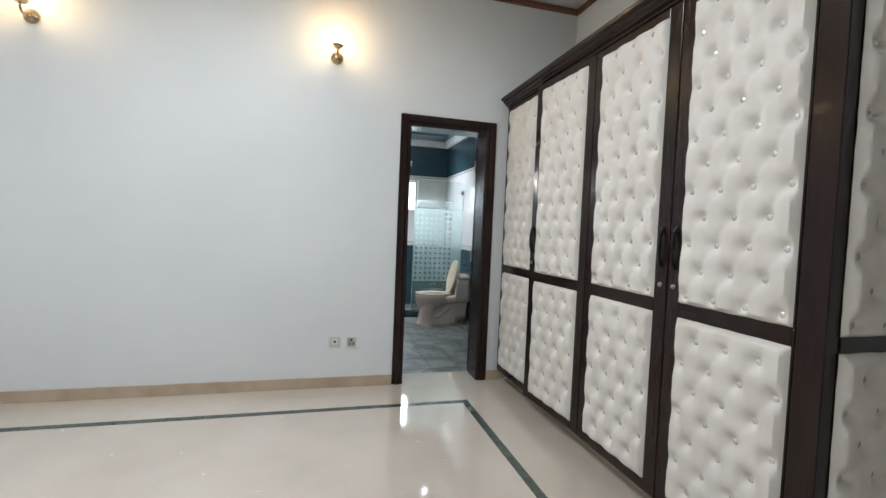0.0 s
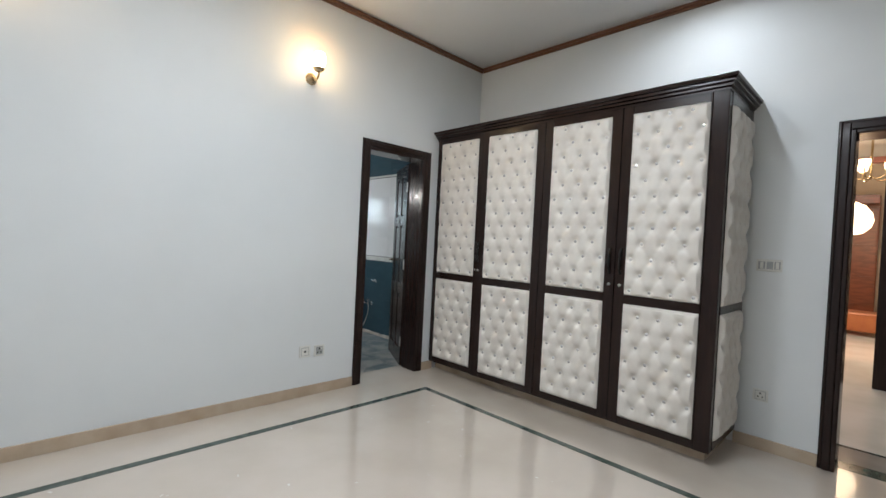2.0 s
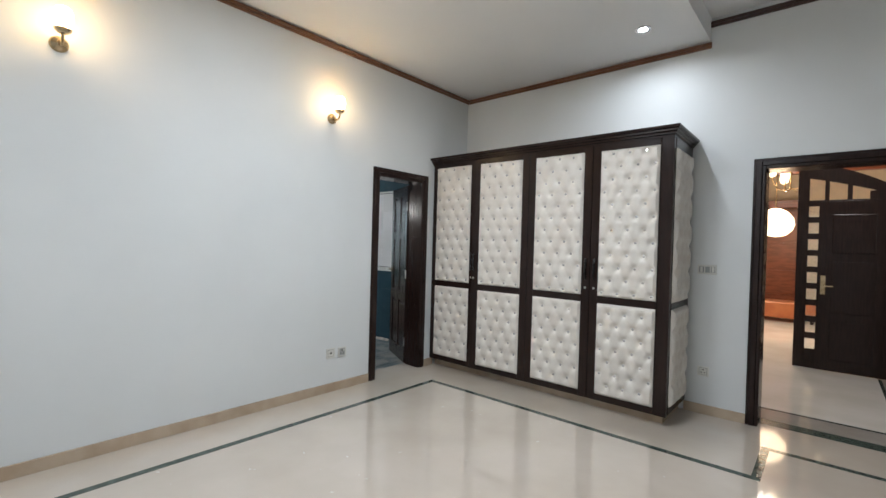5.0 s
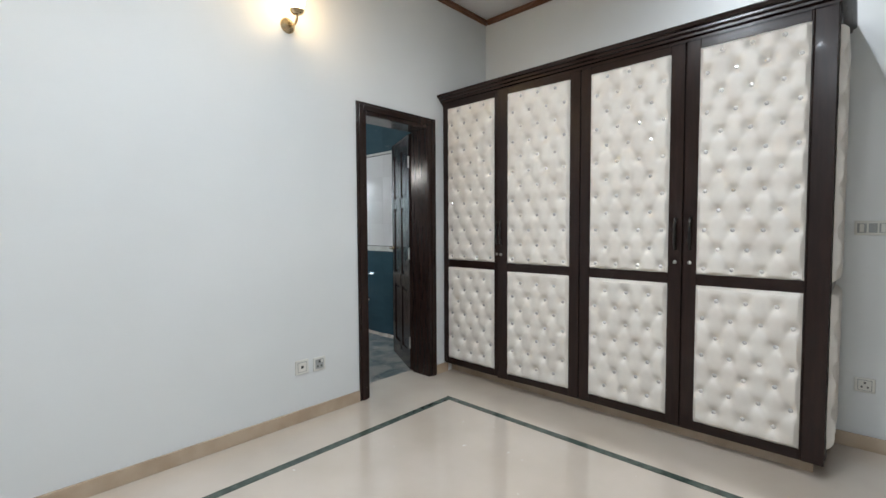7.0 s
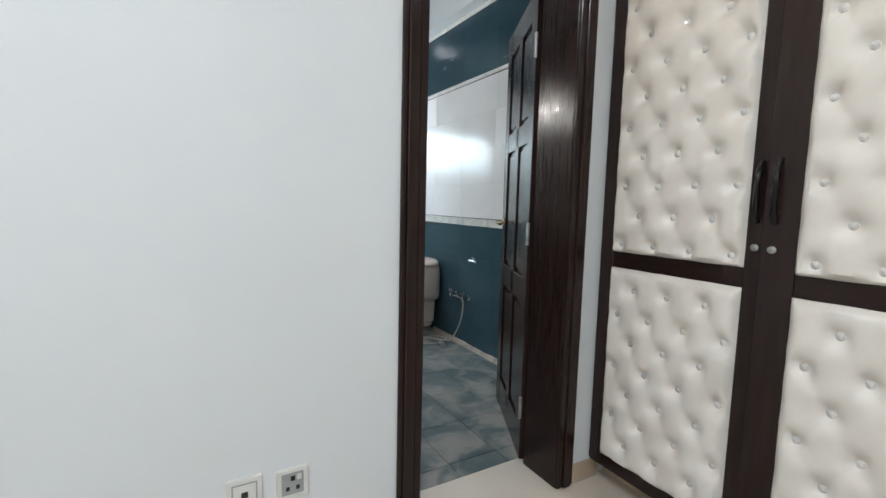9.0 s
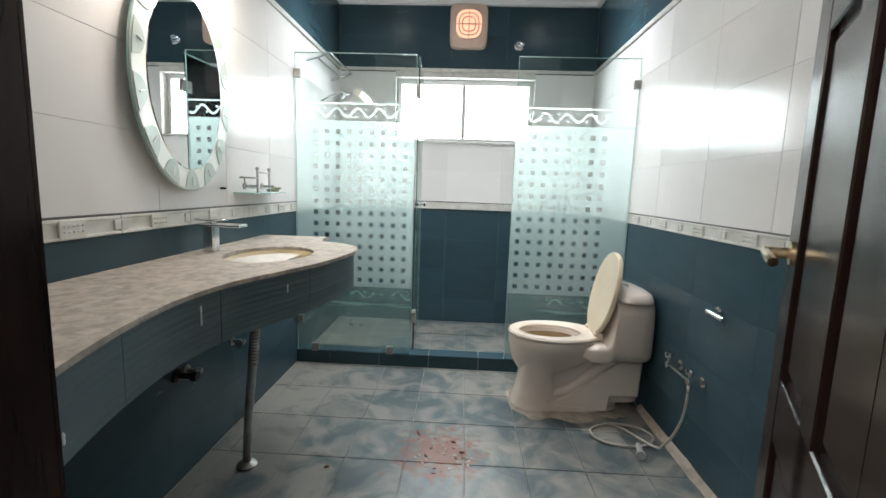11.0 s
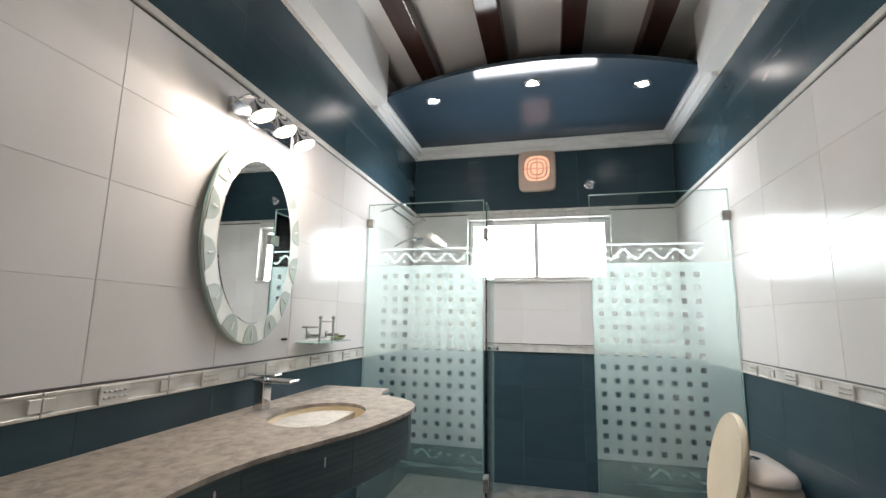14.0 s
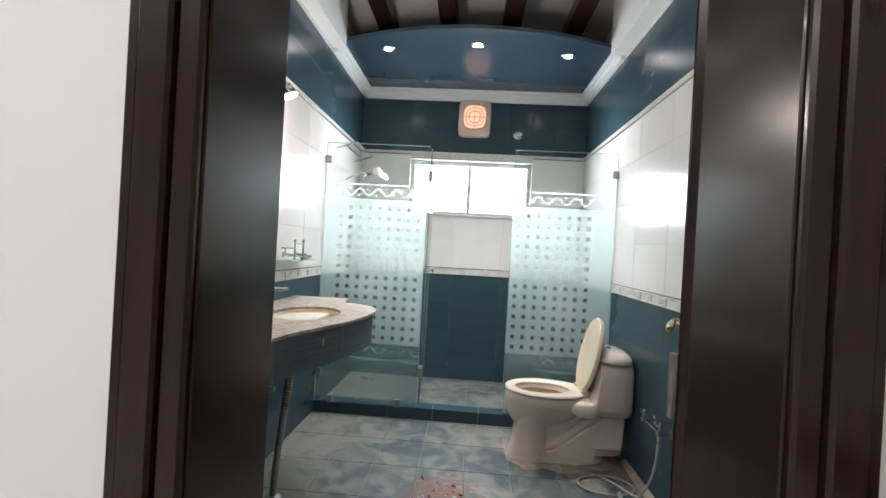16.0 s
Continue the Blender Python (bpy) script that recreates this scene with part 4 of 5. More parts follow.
lathe(bm, [(0.022, 0), (0.022, 0.004), (0.012, 0.005), (0.0, 0.003)], (*SINK, 0.756), (0, 0, 1), 16)
part("drain", bm, STEEL, counter, "", True)
bm = boxes((0.13, 0.172, 1.605, 1.655, 0.902, 1.012), bevel=0.004)
faucet = thing("basin_faucet", (0.15, 1.63, 0.902), "chrome square pillar tap with a flat spout", "faucet")
part("pillar", bm, CHROME, faucet)
part("spout", boxes((0.125, 0.285, 1.597, 1.663, 1.005, 1.016), bevel=0.003), CHROME, faucet)
part("lever", boxes((0.095, 0.215, 1.606, 1.654, 1.028, 1.036), (0.135, 0.165, 1.615, 1.645, 1.014, 1.03), bevel=0.003), CHROME, faucet)

for k, (dz, length) in enumerate(((0.805, 0.055), (0.765, 0.022), (0.82, 0.03))):
    i = (27, 13, 36)[k]
    p, q = AP[i], AP[i + 1]
    out = Vector((q.y - p.y, p.x - q.x, 0)).normalized()
    bm = bmesh.new()
    c = p + Vector((0, 0, dz)) + out * 0.0005
    lathe(bm, [(0.001, 0), (0.0026, 0.004), (0.0022, length * 0.6), (0.003, length - 0.006), (0.0005, length)], c, (0, 0, 1), 8)
    part("plaster_drip", bm, CEIL, counter, "white plaster drip", True)
for y in (1.55, 1.90):
    valve = thing("angle_valve", (BX0, y, 0.43), "small dull chrome angle valve on the blue wall", "valve", "valves under the counter")
    bm = bmesh.new()
    lathe(bm, [(0.024, 0), (0.024, 0.004), (0.009, 0.008), (0.009, 0.04), (0.013, 0.043), (0.013, 0.062), (0.0, 0.064)], (BX0, y, 0.43), (1, 0, 0), 14)
    part("body", bm, STEEL, valve, "", True)
    bm = bmesh.new()
    lathe(bm, [(0.006, 0), (0.006, 0.018), (0.018, 0.022), (0.020, 0.034), (0.0, 0.037)], (BX0 + 0.052, y, 0.43), (0, -1, 0), 12)
    part("tap_head", bm, STEEL, valve, "", True)
drain_pipe = thing("waste_pipe", (0.30, 1.59, 0), "dull ribbed waste pipe standing under the basin", "pipe")
bm = bmesh.new()
tube(bm, [(0.365, 1.57, 0.76), (0.345, 1.58, 0.60), (0.325, 1.585, 0.42), (0.30, 1.592, 0.20), (0.285, 1.60, 0.0)], 0.017, 12)
part("tube", bm, STEEL, drain_pipe, "", True)
bm = bmesh.new()
for k in range(12):
    z = 0.60 - 0.013 * k
    lathe(bm, [(0.0178, -0.004), (0.0205, 0), (0.0178, 0.004)], (0.345 - 0.001 * k * 1.2, 1.58, z), (0.1, -0.03, 1), 12)
part("corrugation", bm, STEEL, drain_pipe, "", True)
bm = bmesh.new()
lathe(bm, [(0.042, 0), (0.042, 0.008), (0.026, 0.022), (0.0, 0.023)], (0.285, 1.60, 0.0), (0, 0, 1), 16)
part("floor_flange", bm, STEEL, drain_pipe, "", True)
trap = thing("angle_valve", (0.09, 1.49, 0.435), "dark angle valve on the wall under the counter", "valve")
bm = bmesh.new()
lathe(bm, [(0.03, 0), (0.03, 0.006), (0.012, 0.01), (0.012, 0.06), (0.02, 0.062), (0.02, 0.085), (0.0, 0.087)], (BX0, 1.49, 0.435), (1, 0, 0), 14)
part("body", bm, BLACK_METAL, trap, "", True)

# ---------------- mirror and its lamp ----------------
MC = (1.585, 1.543)


def flat_oval(x0, x1, cy, cz, ry, rz, n=48):
    bm = bmesh.new()
    ring = [(cy + ry * math.cos(2 * math.pi * i / n), cz + rz * math.sin(2 * math.pi * i / n)) for i in range(n)]
    loft(bm, [[Vector((x, cy + (y - cy) * k, cz + (z - cz) * k)) for y, z in ring] for x, k in ((x0, 1), (x1 - 0.002, 1), (x1, 0.992))])
    return bm


mirror = thing("wall_mirror", (0.1, MC[0], MC[1]), "oval frameless mirror with an etched petal rim", "mirror")
part("backing", flat_oval(BX0, 0.100, *MC, 0.18, 0.28), GREY_PLASTIC, mirror)
part("rim", flat_oval(0.100, 0.110, *MC, 0.288, 0.398), MIRROR_RIM, mirror, "pale etched glass rim")
part("rim_edge", flat_oval(0.0995, 0.106, *MC, 0.292, 0.402), GLASS_EDGE, mirror)
part("mirror_glass", flat_oval(0.109, 0.1125, *MC, 0.220, 0.321), MIRROR, mirror, "clear silvered oval")
for k in range(14):
    a = 2 * math.pi * (k + 0.5) / 14
    bm = bmesh.new()
    pts = []
    span = 0.155
    for i in range(13):
        b = a - span + 2 * span * i / 12
        pts.append(Vector((0.1135, MC[0] + 0.284 * math.cos(b), MC[1] + 0.394 * math.sin(b))))
    for i in range(1, 12):
        b = a + span - 2 * span * i / 12
        dip = 1 - 0.185 * math.sqrt(max(0.0, 1 - ((i - 6) / 6) ** 2))
        pts.append(Vector((0.1135, MC[0] + 0.284 * dip * math.cos(b), MC[1] + 0.394 * dip * math.sin(b))))
    loft(bm, [[p - Vector((0.003, 0, 0)) for p in pts], pts])
    petal = part("petal", bm, PETAL, mirror)
    bm = bmesh.new()
    c0, c1 = Vector((0.1145, MC[0] + 0.245 * math.cos(a), MC[1] + 0.347 * math.sin(a))), Vector((0.1145, MC[0] + 0.268 * math.cos(a), MC[1] + 0.379 * math.sin(a)))
    tube(bm, [c0, c1], 0.004, 6)
    part("etched_mark", bm, MIRROR_RIM, mirror)

vanity = thing("vanity_light", (0.1, 1.57, 2.02), "chrome bar lamp with three lit spot heads over the mirror", "wall lamp")
part("bar", boxes((BX0, 0.105, 1.385, 1.765, 1.988, 2.058), bevel=0.006), CHROME, vanity, "polished chrome bar")
for y in (1.375, 1.515, 1.655):
    bm = bmesh.new()
    tube(bm, bezier((0.105, y, 2.02), (0.17, y, 2.06), (0.20, y + 0.01, 2.05), (0.205, y + 0.015, 2.02), 8), 0.006, 8)
    part("arm", bm, CHROME, vanity, "", True)
    ax = Vector((0.35, 0.25, -0.9)).normalized()
    bm = bmesh.new()
    lathe(bm, [(0.016, -0.008), (0.030, 0.0), (0.034, 0.024), (0.047, 0.040), (0.052, 0.050), (0.047, 0.050), (0.034, 0.030)], (0.205, y + 0.015, 2.02), ax, 18)
    hd = part("spot_head", bm, CHROME, vanity, "chrome spot head", True)
    bm = bmesh.new()
    lathe(bm, [(0.034, 0.036), (0.041, 0.046), (0.040, 0.056), (0.032, 0.064), (0.0, 0.068)], (0.205, y + 0.015, 2.02), ax, 18)
    part("lens", bm, VANITY_GLOW, vanity, "lit frosted lens", True).visible_shadow = False

# soap and tumbler rack
soap = thing("soap_rack", (0.12, 2.16, 1.135), "dull chrome rack with a glass soap shelf and tumbler ring", "rack")
part("shelf", boxes((BX0, 0.172, 1.955, 2.345, 1.130, 1.136), bevel=0.002), GLASS_EDGE, soap, "pale glass shelf")
for y in (2.045, 2.175):
    bm = bmesh.new()
    tube(bm, [(0.15, y, 1.125), (0.15, y, 1.245)], 0.0055, 8)
    lathe(bm, [(0.0055, 0), (0.009, 0.003), (0.009, 0.012), (0.0, 0.016)], (0.15, y, 1.243), (0, 0, 1), 10)
    part("upright", bm, STEEL, soap, "", True)
for z in (1.155, 1.232):
    bm = bmesh.new()
    tube(bm, [(0.15, 2.045, z), (0.15, 2.19, z)], 0.004, 6)
    part("rail", bm, STEEL, soap, "", True)
for y in (2.06, 2.25):
    bm = bmesh.new()
    lathe(bm, [(0.017, 0), (0.017, 0.006), (0.007, 0.010), (0.007, 0.07), (0.0, 0.072)], (BX0, y, 1.165), (1, 0, 0), 12)
    part("wall_post", bm, STEEL, soap, "", True)
bm = bmesh.new()
tube(bm, [Vector((0.135 + 0.036 * math.cos(2 * math.pi * i / 20), 1.985 + 0.040 * math.sin(2 * math.pi * i / 20), 1.205)) for i in range(21)], 0.004, 6)
tube(bm, bezier((0.135, 1.945, 1.205), (0.135, 1.945, 1.165), (0.135, 1.985, 1.150), (0.145, 2.04, 1.160), 10), 0.004, 6)
part("tumbler_ring", bm, STEEL, soap, "", True)
bm = bmesh.new()
loft(bm, [oval(0.13, 2.265, z, rx, ry, 20, 2.6) for rx, ry, z in ((0.022, 0.040, 1.138), (0.032, 0.052, 1.150), (0.038, 0.060, 1.160), (0.033, 0.054, 1.160), (0.020, 0.038, 1.146))])
part("soap_dish", bm, BRASS, soap, "dusty brass soap dish", True)
hook = thing("wall_hook", (BX0, 1.86, 1.152), "small dark screw hook on the white tiles", "hook")
bm = boxes((BX0, BX0 + 0.006, 1.842, 1.878, 1.148, 1.158), bevel=0.002)
lathe(bm, [(0.004, 0), (0.004, 0.014), (0.0, 0.016)], (BX0 + 0.004, 1.86, 1.153), (1, 0, 0), 8)
part("plate", bm, BLACK_METAL, hook)

# ---------------- toilet ----------------
TY = 2.345
toilet = thing("toilet", (1.8, TY, 0), "ivory one-piece toilet with the seat lid raised", "toilet")
bm = bmesh.new()
prof = [(1.640, 0.150, 0.085, 0.20), (1.668, 0.205, 0.118, 0.245), (1.690, 0.245, 0.155, 0.295), (1.700, 0.262, 0.178, 0.345), (1.697, 0.260, 0.186, 0.382), (1.697, 0.254, 0.182, 0.395)]
rings = [oval(cx, TY, z, rx, ry, 32, 2.1) for cx, rx, ry, z in prof]
rings += [oval(1.66, TY, z, rx, ry, 32) for rx, ry, z in ((0.165, 0.118, 0.395), (0.158, 0.112, 0.375))]
loft(bm, rings, cap1=False)
part("bowl", bm, CERAMIC, toilet, "ivory ceramic bowl", True)
bm = bmesh.new()
loft(bm, [oval(1.66, TY, z, rx, ry, 32) for rx, ry, z in ((0.158, 0.112, 0.376), (0.13, 0.09, 0.31), (0.07, 0.05, 0.255))], cap0=False)
part("bowl_inside", bm, STAINED, toilet, "brown-stained inside of the bowl", True)
bm = bmesh.new()
loft(bm, [oval(cx, TY, z, rx, ry, 32, 2.6) for cx, rx, ry, z in ((1.765, 0.290, 0.142, 0.0), (1.765, 0.288, 0.140, 0.035), (1.765, 0.268, 0.105, 0.060), (1.760, 0.255, 0.084, 0.085), (1.765, 0.235, 0.078, 0.18), (1.780, 0.235, 0.086, 0.27), (1.80, 0.22, 0.12, 0.34))])
part("pedestal", bm, CERAMIC, toilet, "recessed ivory pedestal", True)
bm = bmesh.new()
loft(bm, [oval(cx, TY, z, rx, ry, 32, 2.3) for cx, rx, ry, z in ((1.610, 0.150, 0.150, 0.0), (1.608, 0.142, 0.144, 0.03), (1.606, 0.124, 0.130, 0.075), (1.604, 0.108, 0.120, 0.14), (1.606, 0.104, 0.117, 0.20), (1.625, 0.122, 0.128, 0.25), (1.66, 0.165, 0.145, 0.30))])
part("front_column", bm, CERAMIC, toilet, "", True)
# deck, flowing up into the cistern
bm = bmesh.new()
rings = []
for x, hw, z0, z1 in ((1.80, 0.148, 0.328, 0.374), (1.83, 0.166, 0.308, 0.386), (1.86, 0.180, 0.291, 0.392), (1.93, 0.190, 0.288, 0.398), (1.952, 0.194, 0.296, 0.43), (1.962, 0.196, 0.294, 0.52), (1.970, 0.197, 0.294, 0.635), (2.10, 0.197, 0.294, 0.635), (2.145, 0.186, 0.296, 0.635), (2.168, 0.160, 0.30, 0.633)):
    ring = []
    n = 24
    for i in range(n):
        a = 2 * math.pi * i / n
        c, s = math.cos(a), math.sin(a)
        k = 2 / 5.0
        ring.append(Vector((x, TY + hw * math.copysign(abs(c) ** k, c), (z0 + z1) / 2 + (z1 - z0) / 2 * math.copysign(abs(s) ** k, s))))
    rings.append(ring)
loft(bm, rings)
part("cistern", bm, CERAMIC, toilet, "ivory ceramic cistern", True)
bm = bmesh.new()
loft(bm, [oval(2.066, TY, z, rx, ry, 32, 2.9) for rx, ry, z in ((0.106, 0.203, 0.632), (0.110, 0.207, 0.640), (0.108, 0.204, 0.652), (0.098, 0.190, 0.672), (0.072, 0.155, 0.686), (0.02, 0.05, 0.690))])
cl = part("cistern_lid", bm, CERAMIC, toilet, "domed cistern lid", True)
bm = bmesh.new()
lathe(bm, [(0.030, 0), (0.030, 0.006), (0.022, 0.009), (0.0, 0.010)], (2.05, TY, 0.686), (0, 0, 1), 18)
part("flush_button", bm, CHROME, toilet, "", True)
# foot of the trapway, reaching to the wall
bm = bmesh.new()
loft(bm, [oval(2.02, TY, z, rx, ry, 24, 3) for rx, ry, z in ((0.14, 0.105, 0.06), (0.14, 0.105, 0.10), (0.13, 0.10, 0.2), (0.13, 0.13, 0.33))])
part("trapway", bm, CERAMIC, toilet, "", True)
bm = bmesh.new()
flank = [(1.645, 0.012), (1.645, 0.055), (1.70, 0.060), (1.76, 0.085), (1.94, 0.235), (2.02, 0.300), (2.14, 0.300), (2.13, 0.105), (1.985, 0.100), (1.975, 0.012)]
rings = []
for y, inset in ((-0.136, 0.010), (-0.126, 0.0), (0.126, 0.0), (0.136, 0.010)):
    cx, cz = 1.88, 0.15
    rings.append([Vector((x + math.copysign(inset, cx - x), TY + y, z + math.copysign(inset, cz - z))) for x, z in flank])
loft(bm, rings)
part("flank", bm, CERAMIC, toilet, "sloping ivory flank with a notch at the back")
for s in (-1, 1):
    bm = bmesh.new()
    tube(bm, bezier((1.66, TY + s * 0.075, 0.075), (1.80, TY + s * 0.080, 0.09), (1.86, TY + s * 0.085, 0.22), (2.00, TY + s * 0.09, 0.30), 14), 0.028, 12)
    part("trap_bulge", bm, CERAMIC, toilet, "", True)
    bm = bmesh.new()
    lathe(bm, [(0.013, 0), (0.013, 0.012), (0.008, 0.018), (0.0, 0.019)], (1.86, TY + s * 0.135, 0.0), (0, 0, 1), 12)
    part("bolt_cap", bm, CERAMIC, toilet, "", True)
bm = bmesh.new()
n = 36
rings = []
for rx, ry, z, cx in ((0.252, 0.184, 0.398, 1.69), (0.256, 0.188, 0.410, 1.69), (0.248, 0.180, 0.420, 1.69), (0.180, 0.128, 0.420, 1.665), (0.168, 0.116, 0.412, 1.665), (0.168, 0.116, 0.398, 1.665)):
    rings.append(oval(cx, TY, z, rx, ry, n))
loft(bm, rings, False, False)
part("seat", bm, IVORY_SEAT, toilet, "ivory plastic seat ring", True)
bm = bmesh.new()
LID = pose(1.905, TY, 0.425, 0, 12, 0)
rings = [[LID @ Vector((x, 0.178 * math.copysign(abs(math.cos(a)) ** 0.92, math.cos(a)) * k, 0.222 + 0.232 * math.sin(a) * k)) for a in (2 * math.pi * i / n for i in range(n))] for x, k in ((-0.012, 0.90), (-0.016, 0.97), (-0.008, 1.0), (0.006, 1.0), (0.014, 0.96), (0.018, 0.8))]
loft(bm, rings)
part("seat_lid", bm, CREAM_SEAT, toilet, "raised cream lid", True)
for s in (-1, 1):
    part("seat_hinge", boxes((1.885, 1.93, TY + s * 0.08 - 0.02, TY + s * 0.08 + 0.02, 0.398, 0.438), bevel=0.006), CREAM_SEAT, toilet)

bm = bmesh.new()
n = 90
inner = [p for p in oval(1.775, TY, 0.0045, 0.285, 0.122, n, 2.6)]
def ragged(p, k):
    return noise.noise((p.x * 7, p.y * 7, k)) + 0.6 * noise.noise((p.x * 23, p.y * 23, k))
outer_ = [Vector((1.775 + (p.x - 1.775) * (1.22 + 0.16 * ragged(p, 2)), TY + (p.y - TY) * (1.75 + 0.55 * ragged(p, 5)), 0.0008)) for p in inner]
outer_ = [Vector((min(p.x, BX1 - 0.002), p.y, p.z)) for p in outer_]
loft(bm, [outer_, [p * 0.5 + q * 0.5 + Vector((0, 0, 0.001 + 0.003 * abs(ragged(p, 9)))) for p, q in zip(inner, outer_)], [p + Vector((0, 0, 0.006)) for p in inner]])
structure("mortar_bed", bm, CAULK, "rough cream mortar smeared round the toilet foot", "mortar", True)

# ---------------- taps, hose and holder on the east wall ----------------
taps = thing("bidet_taps", (BX1, 1.90, 0.42), "pair of chrome angle taps on the blue wall", "taps")
for y in (1.912, 1.722):
    bm = bmesh.new()
    lathe(bm, [(0.024, 0), (0.024, 0.005), (0.010, 0.009), (0.010, 0.045), (0.014, 0.048), (0.014, 0.068), (0.0, 0.07)], (BX1, y, 0.415), (-1, 0, 0), 14)
    tp = part("valve", bm, CHROME, taps, "", True)
    bm = bmesh.new()
    lathe(bm, [(0.007, 0), (0.007, 0.024), (0.017, 0.028), (0.021, 0.040), (0.017, 0.053), (0.0, 0.056)], (BX1 - 0.058, y, 0.420), (0, 0, 1), 14)
    part("tap_head", bm, CHROME, taps, "round chrome tap head", True)
bm = bmesh.new()
tube(bm, [(BX1 - 0.05, 1.912, 0.412), (BX1 - 0.05, 1.722, 0.412)], 0.007, 8)
part("link_pipe", bm, CHROME, taps, "", True)
hose = thing("bidet_hose", (2.05, 1.8, 0), "pale flexible hose hanging from the tap and coiled below", "hose")
pts = bezier((BX1 - 0.055, 1.735, 0.41), (BX1 - 0.09, 1.66, 0.38), (BX1 - 0.05, 1.72, 0.20), (2.10, 1.86, 0.03), 14)
pts += bezier((2.10, 1.86, 0.03), (2.06, 1.92, 0.008), (2.03, 2.08, 0.008), (1.956, 2.094, 0.008), 8)[1:]
pts += [Vector((1.975 + 0.150 * math.cos(a), 1.995 + 0.100 * math.sin(a), 0.009 + 0.004 * k / 20)) for k, a in ((k, 1.7 + 2 * math.pi * k / 22) for k in range(24))]
bm = bmesh.new()
tube(bm, pts, 0.006, 8)
part("tube", bm, HOSE, hose, "", True)
bm = bmesh.new()
lathe(bm, [(0.010, 0), (0.013, 0.01), (0.012, 0.07), (0.020, 0.085), (0.020, 0.10), (0.0, 0.102)], (2.02, 1.90, 0.02), (-0.25, -1, 0.02), 14)
part("spray_head", bm, GREY_PLASTIC, hose, "blue-grey spray head", True)
holder = thing("paper_holder", (BX1, 1.63, 0.735), "small chrome paper holder on the blue wall", "holder")
bm = bmesh.new()
lathe(bm, [(0.022, 0), (0.022, 0.006), (0.010, 0.010), (0.010, 0.05), (0.0, 0.052)], (BX1, 1.67, 0.735), (-1, 0, 0), 12)
part("post", bm, CHROME, holder, "", True)
bm = bmesh.new()
tube(bm, [(BX1 - 0.042, 1.68, 0.735), (BX1 - 0.045, 1.56, 0.732)], 0.010, 10)
part("arm", bm, CHROME, holder, "", True)
bm = bmesh.new()
rings = []
for i in range(15):
    y = 1.25 + 1.05 * i / 14
    w, h = 0.030 + 0.012 * noise.noise((y * 6, 1, 0)), 0.030 + 0.012 * noise.noise((y * 7, 3, 0))
    rings.append([Vector((BX1, y, -0.003)), Vector((BX1, y, h)), Vector((BX1 - w * 0.4, y, h * 0.7)), Vector((BX1 - w, y, -0.003))])
loft(bm, rings)
structure("mortar_edge", bm, CAULK, "rough cream mortar edge along the floor", "mortar", True)

# loose debris on the floor
random.seed(4)
bm = bmesh.new()
for k in range(16):
    r, a = 0.17 * random.random() ** 0.6, random.uniform(0, 6.28)
    x, y, s = 1.09 + r * 1.1 * math.cos(a), 1.77 + r * 0.9 * math.sin(a), random.uniform(0.002, 0.0055)
    m4 = Matrix.Translation((x, y, s * 0.3)) @ pose(0, 0, 0, random.uniform(-20, 20), random.uniform(-20, 20), random.uniform(0, 360)) @ Matrix.Diagonal((s * random.uniform(1, 2.6), s, s * 0.5, 1))
    bmesh.ops.create_icosphere(bm, subdivisions=1, radius=1, matrix=m4)
for x, y, l, w in ((0.98, 1.918, 0.020, 0.006), (1.15, 1.86, 0.012, 0.008), (1.19, 1.78, 0.014, 0.006), (1.03, 1.74, 0.010, 0.007), (0.62, 1.62, 0.012, 0.008)):
    m4 = Matrix.Translation((x, y, 0.004)) @ pose(0, 0, 0, 4, 6, 300 * x) @ Matrix.Diagonal((l, w, 0.004, 1))
    bmesh.ops.create_icosphere(bm, subdivisions=2, radius=1, matrix=m4)
tagged(new("floor_debris", mesh_of("floor_debris", bm, RUST)), "rusty flakes scattered on the tiled floor", "debris", kind="stuff")
bm = bmesh.new()
for k in range(46):
    r_, a = 0.13 * random.random() ** 0.5, random.uniform(0, 6.28)
    x, y, d = 1.11 + r_ * 1.1 * math.cos(a), 1.74 + r_ * 0.7 * math.sin(a), random.uniform(0.0025, 0.008)
    m4 = Matrix.Translation((x, y, 0.0012)) @ pose(0, 0, 0, random.uniform(-14, 14), random.uniform(-14, 14), random.uniform(0, 360)) @ Matrix.Diagonal((d * random.uniform(1, 2.2), d, d * 0.22, 1))
    bmesh.ops.create_icosphere(bm, subdivisions=1, radius=1, matrix=m4)
tagged(new("plaster_flakes", mesh_of("plaster_flakes", bm, CAULK)), "pale plaster flakes on the rusty stain", "debris", kind="stuff")

# ---------------- end wall fittings ----------------
fan = thing("exhaust_fan", (1.14, BY1, 2.48), "cream square exhaust fan with a warm backlit grille", "exhaust fan")
bm = bmesh.new()
def plate(bm, cx, cz, w, h, y0, y1, power=7, n=32):
    def ring(y, k):
        pts = []
        for i in range(n):
            a = 2 * math.pi * i / n
            c, s = math.cos(a), math.sin(a)
            pts.append(Vector((cx + w * k * math.copysign(abs(c) ** (2 / power), c), y, cz + h * k * math.copysign(abs(s) ** (2 / power), s))))
        return pts
    loft(bm, [ring(y0, 1.0), ring(y1 + 0.012, 1.0), ring(y1, 0.94)])
plate(bm, 1.14, 2.488, 0.152, 0.172, BY1, BY1 - 0.055)
part("housing", bm, FAN_CREAM, fan, "cream plastic housing", True)
# the well emits by itself to stand in for backlight
bm = bmesh.new()
plate(bm, 1.14, 2.498, 0.112, 0.118, BY1 - 0.05, BY1 - 0.0575, 2.6)
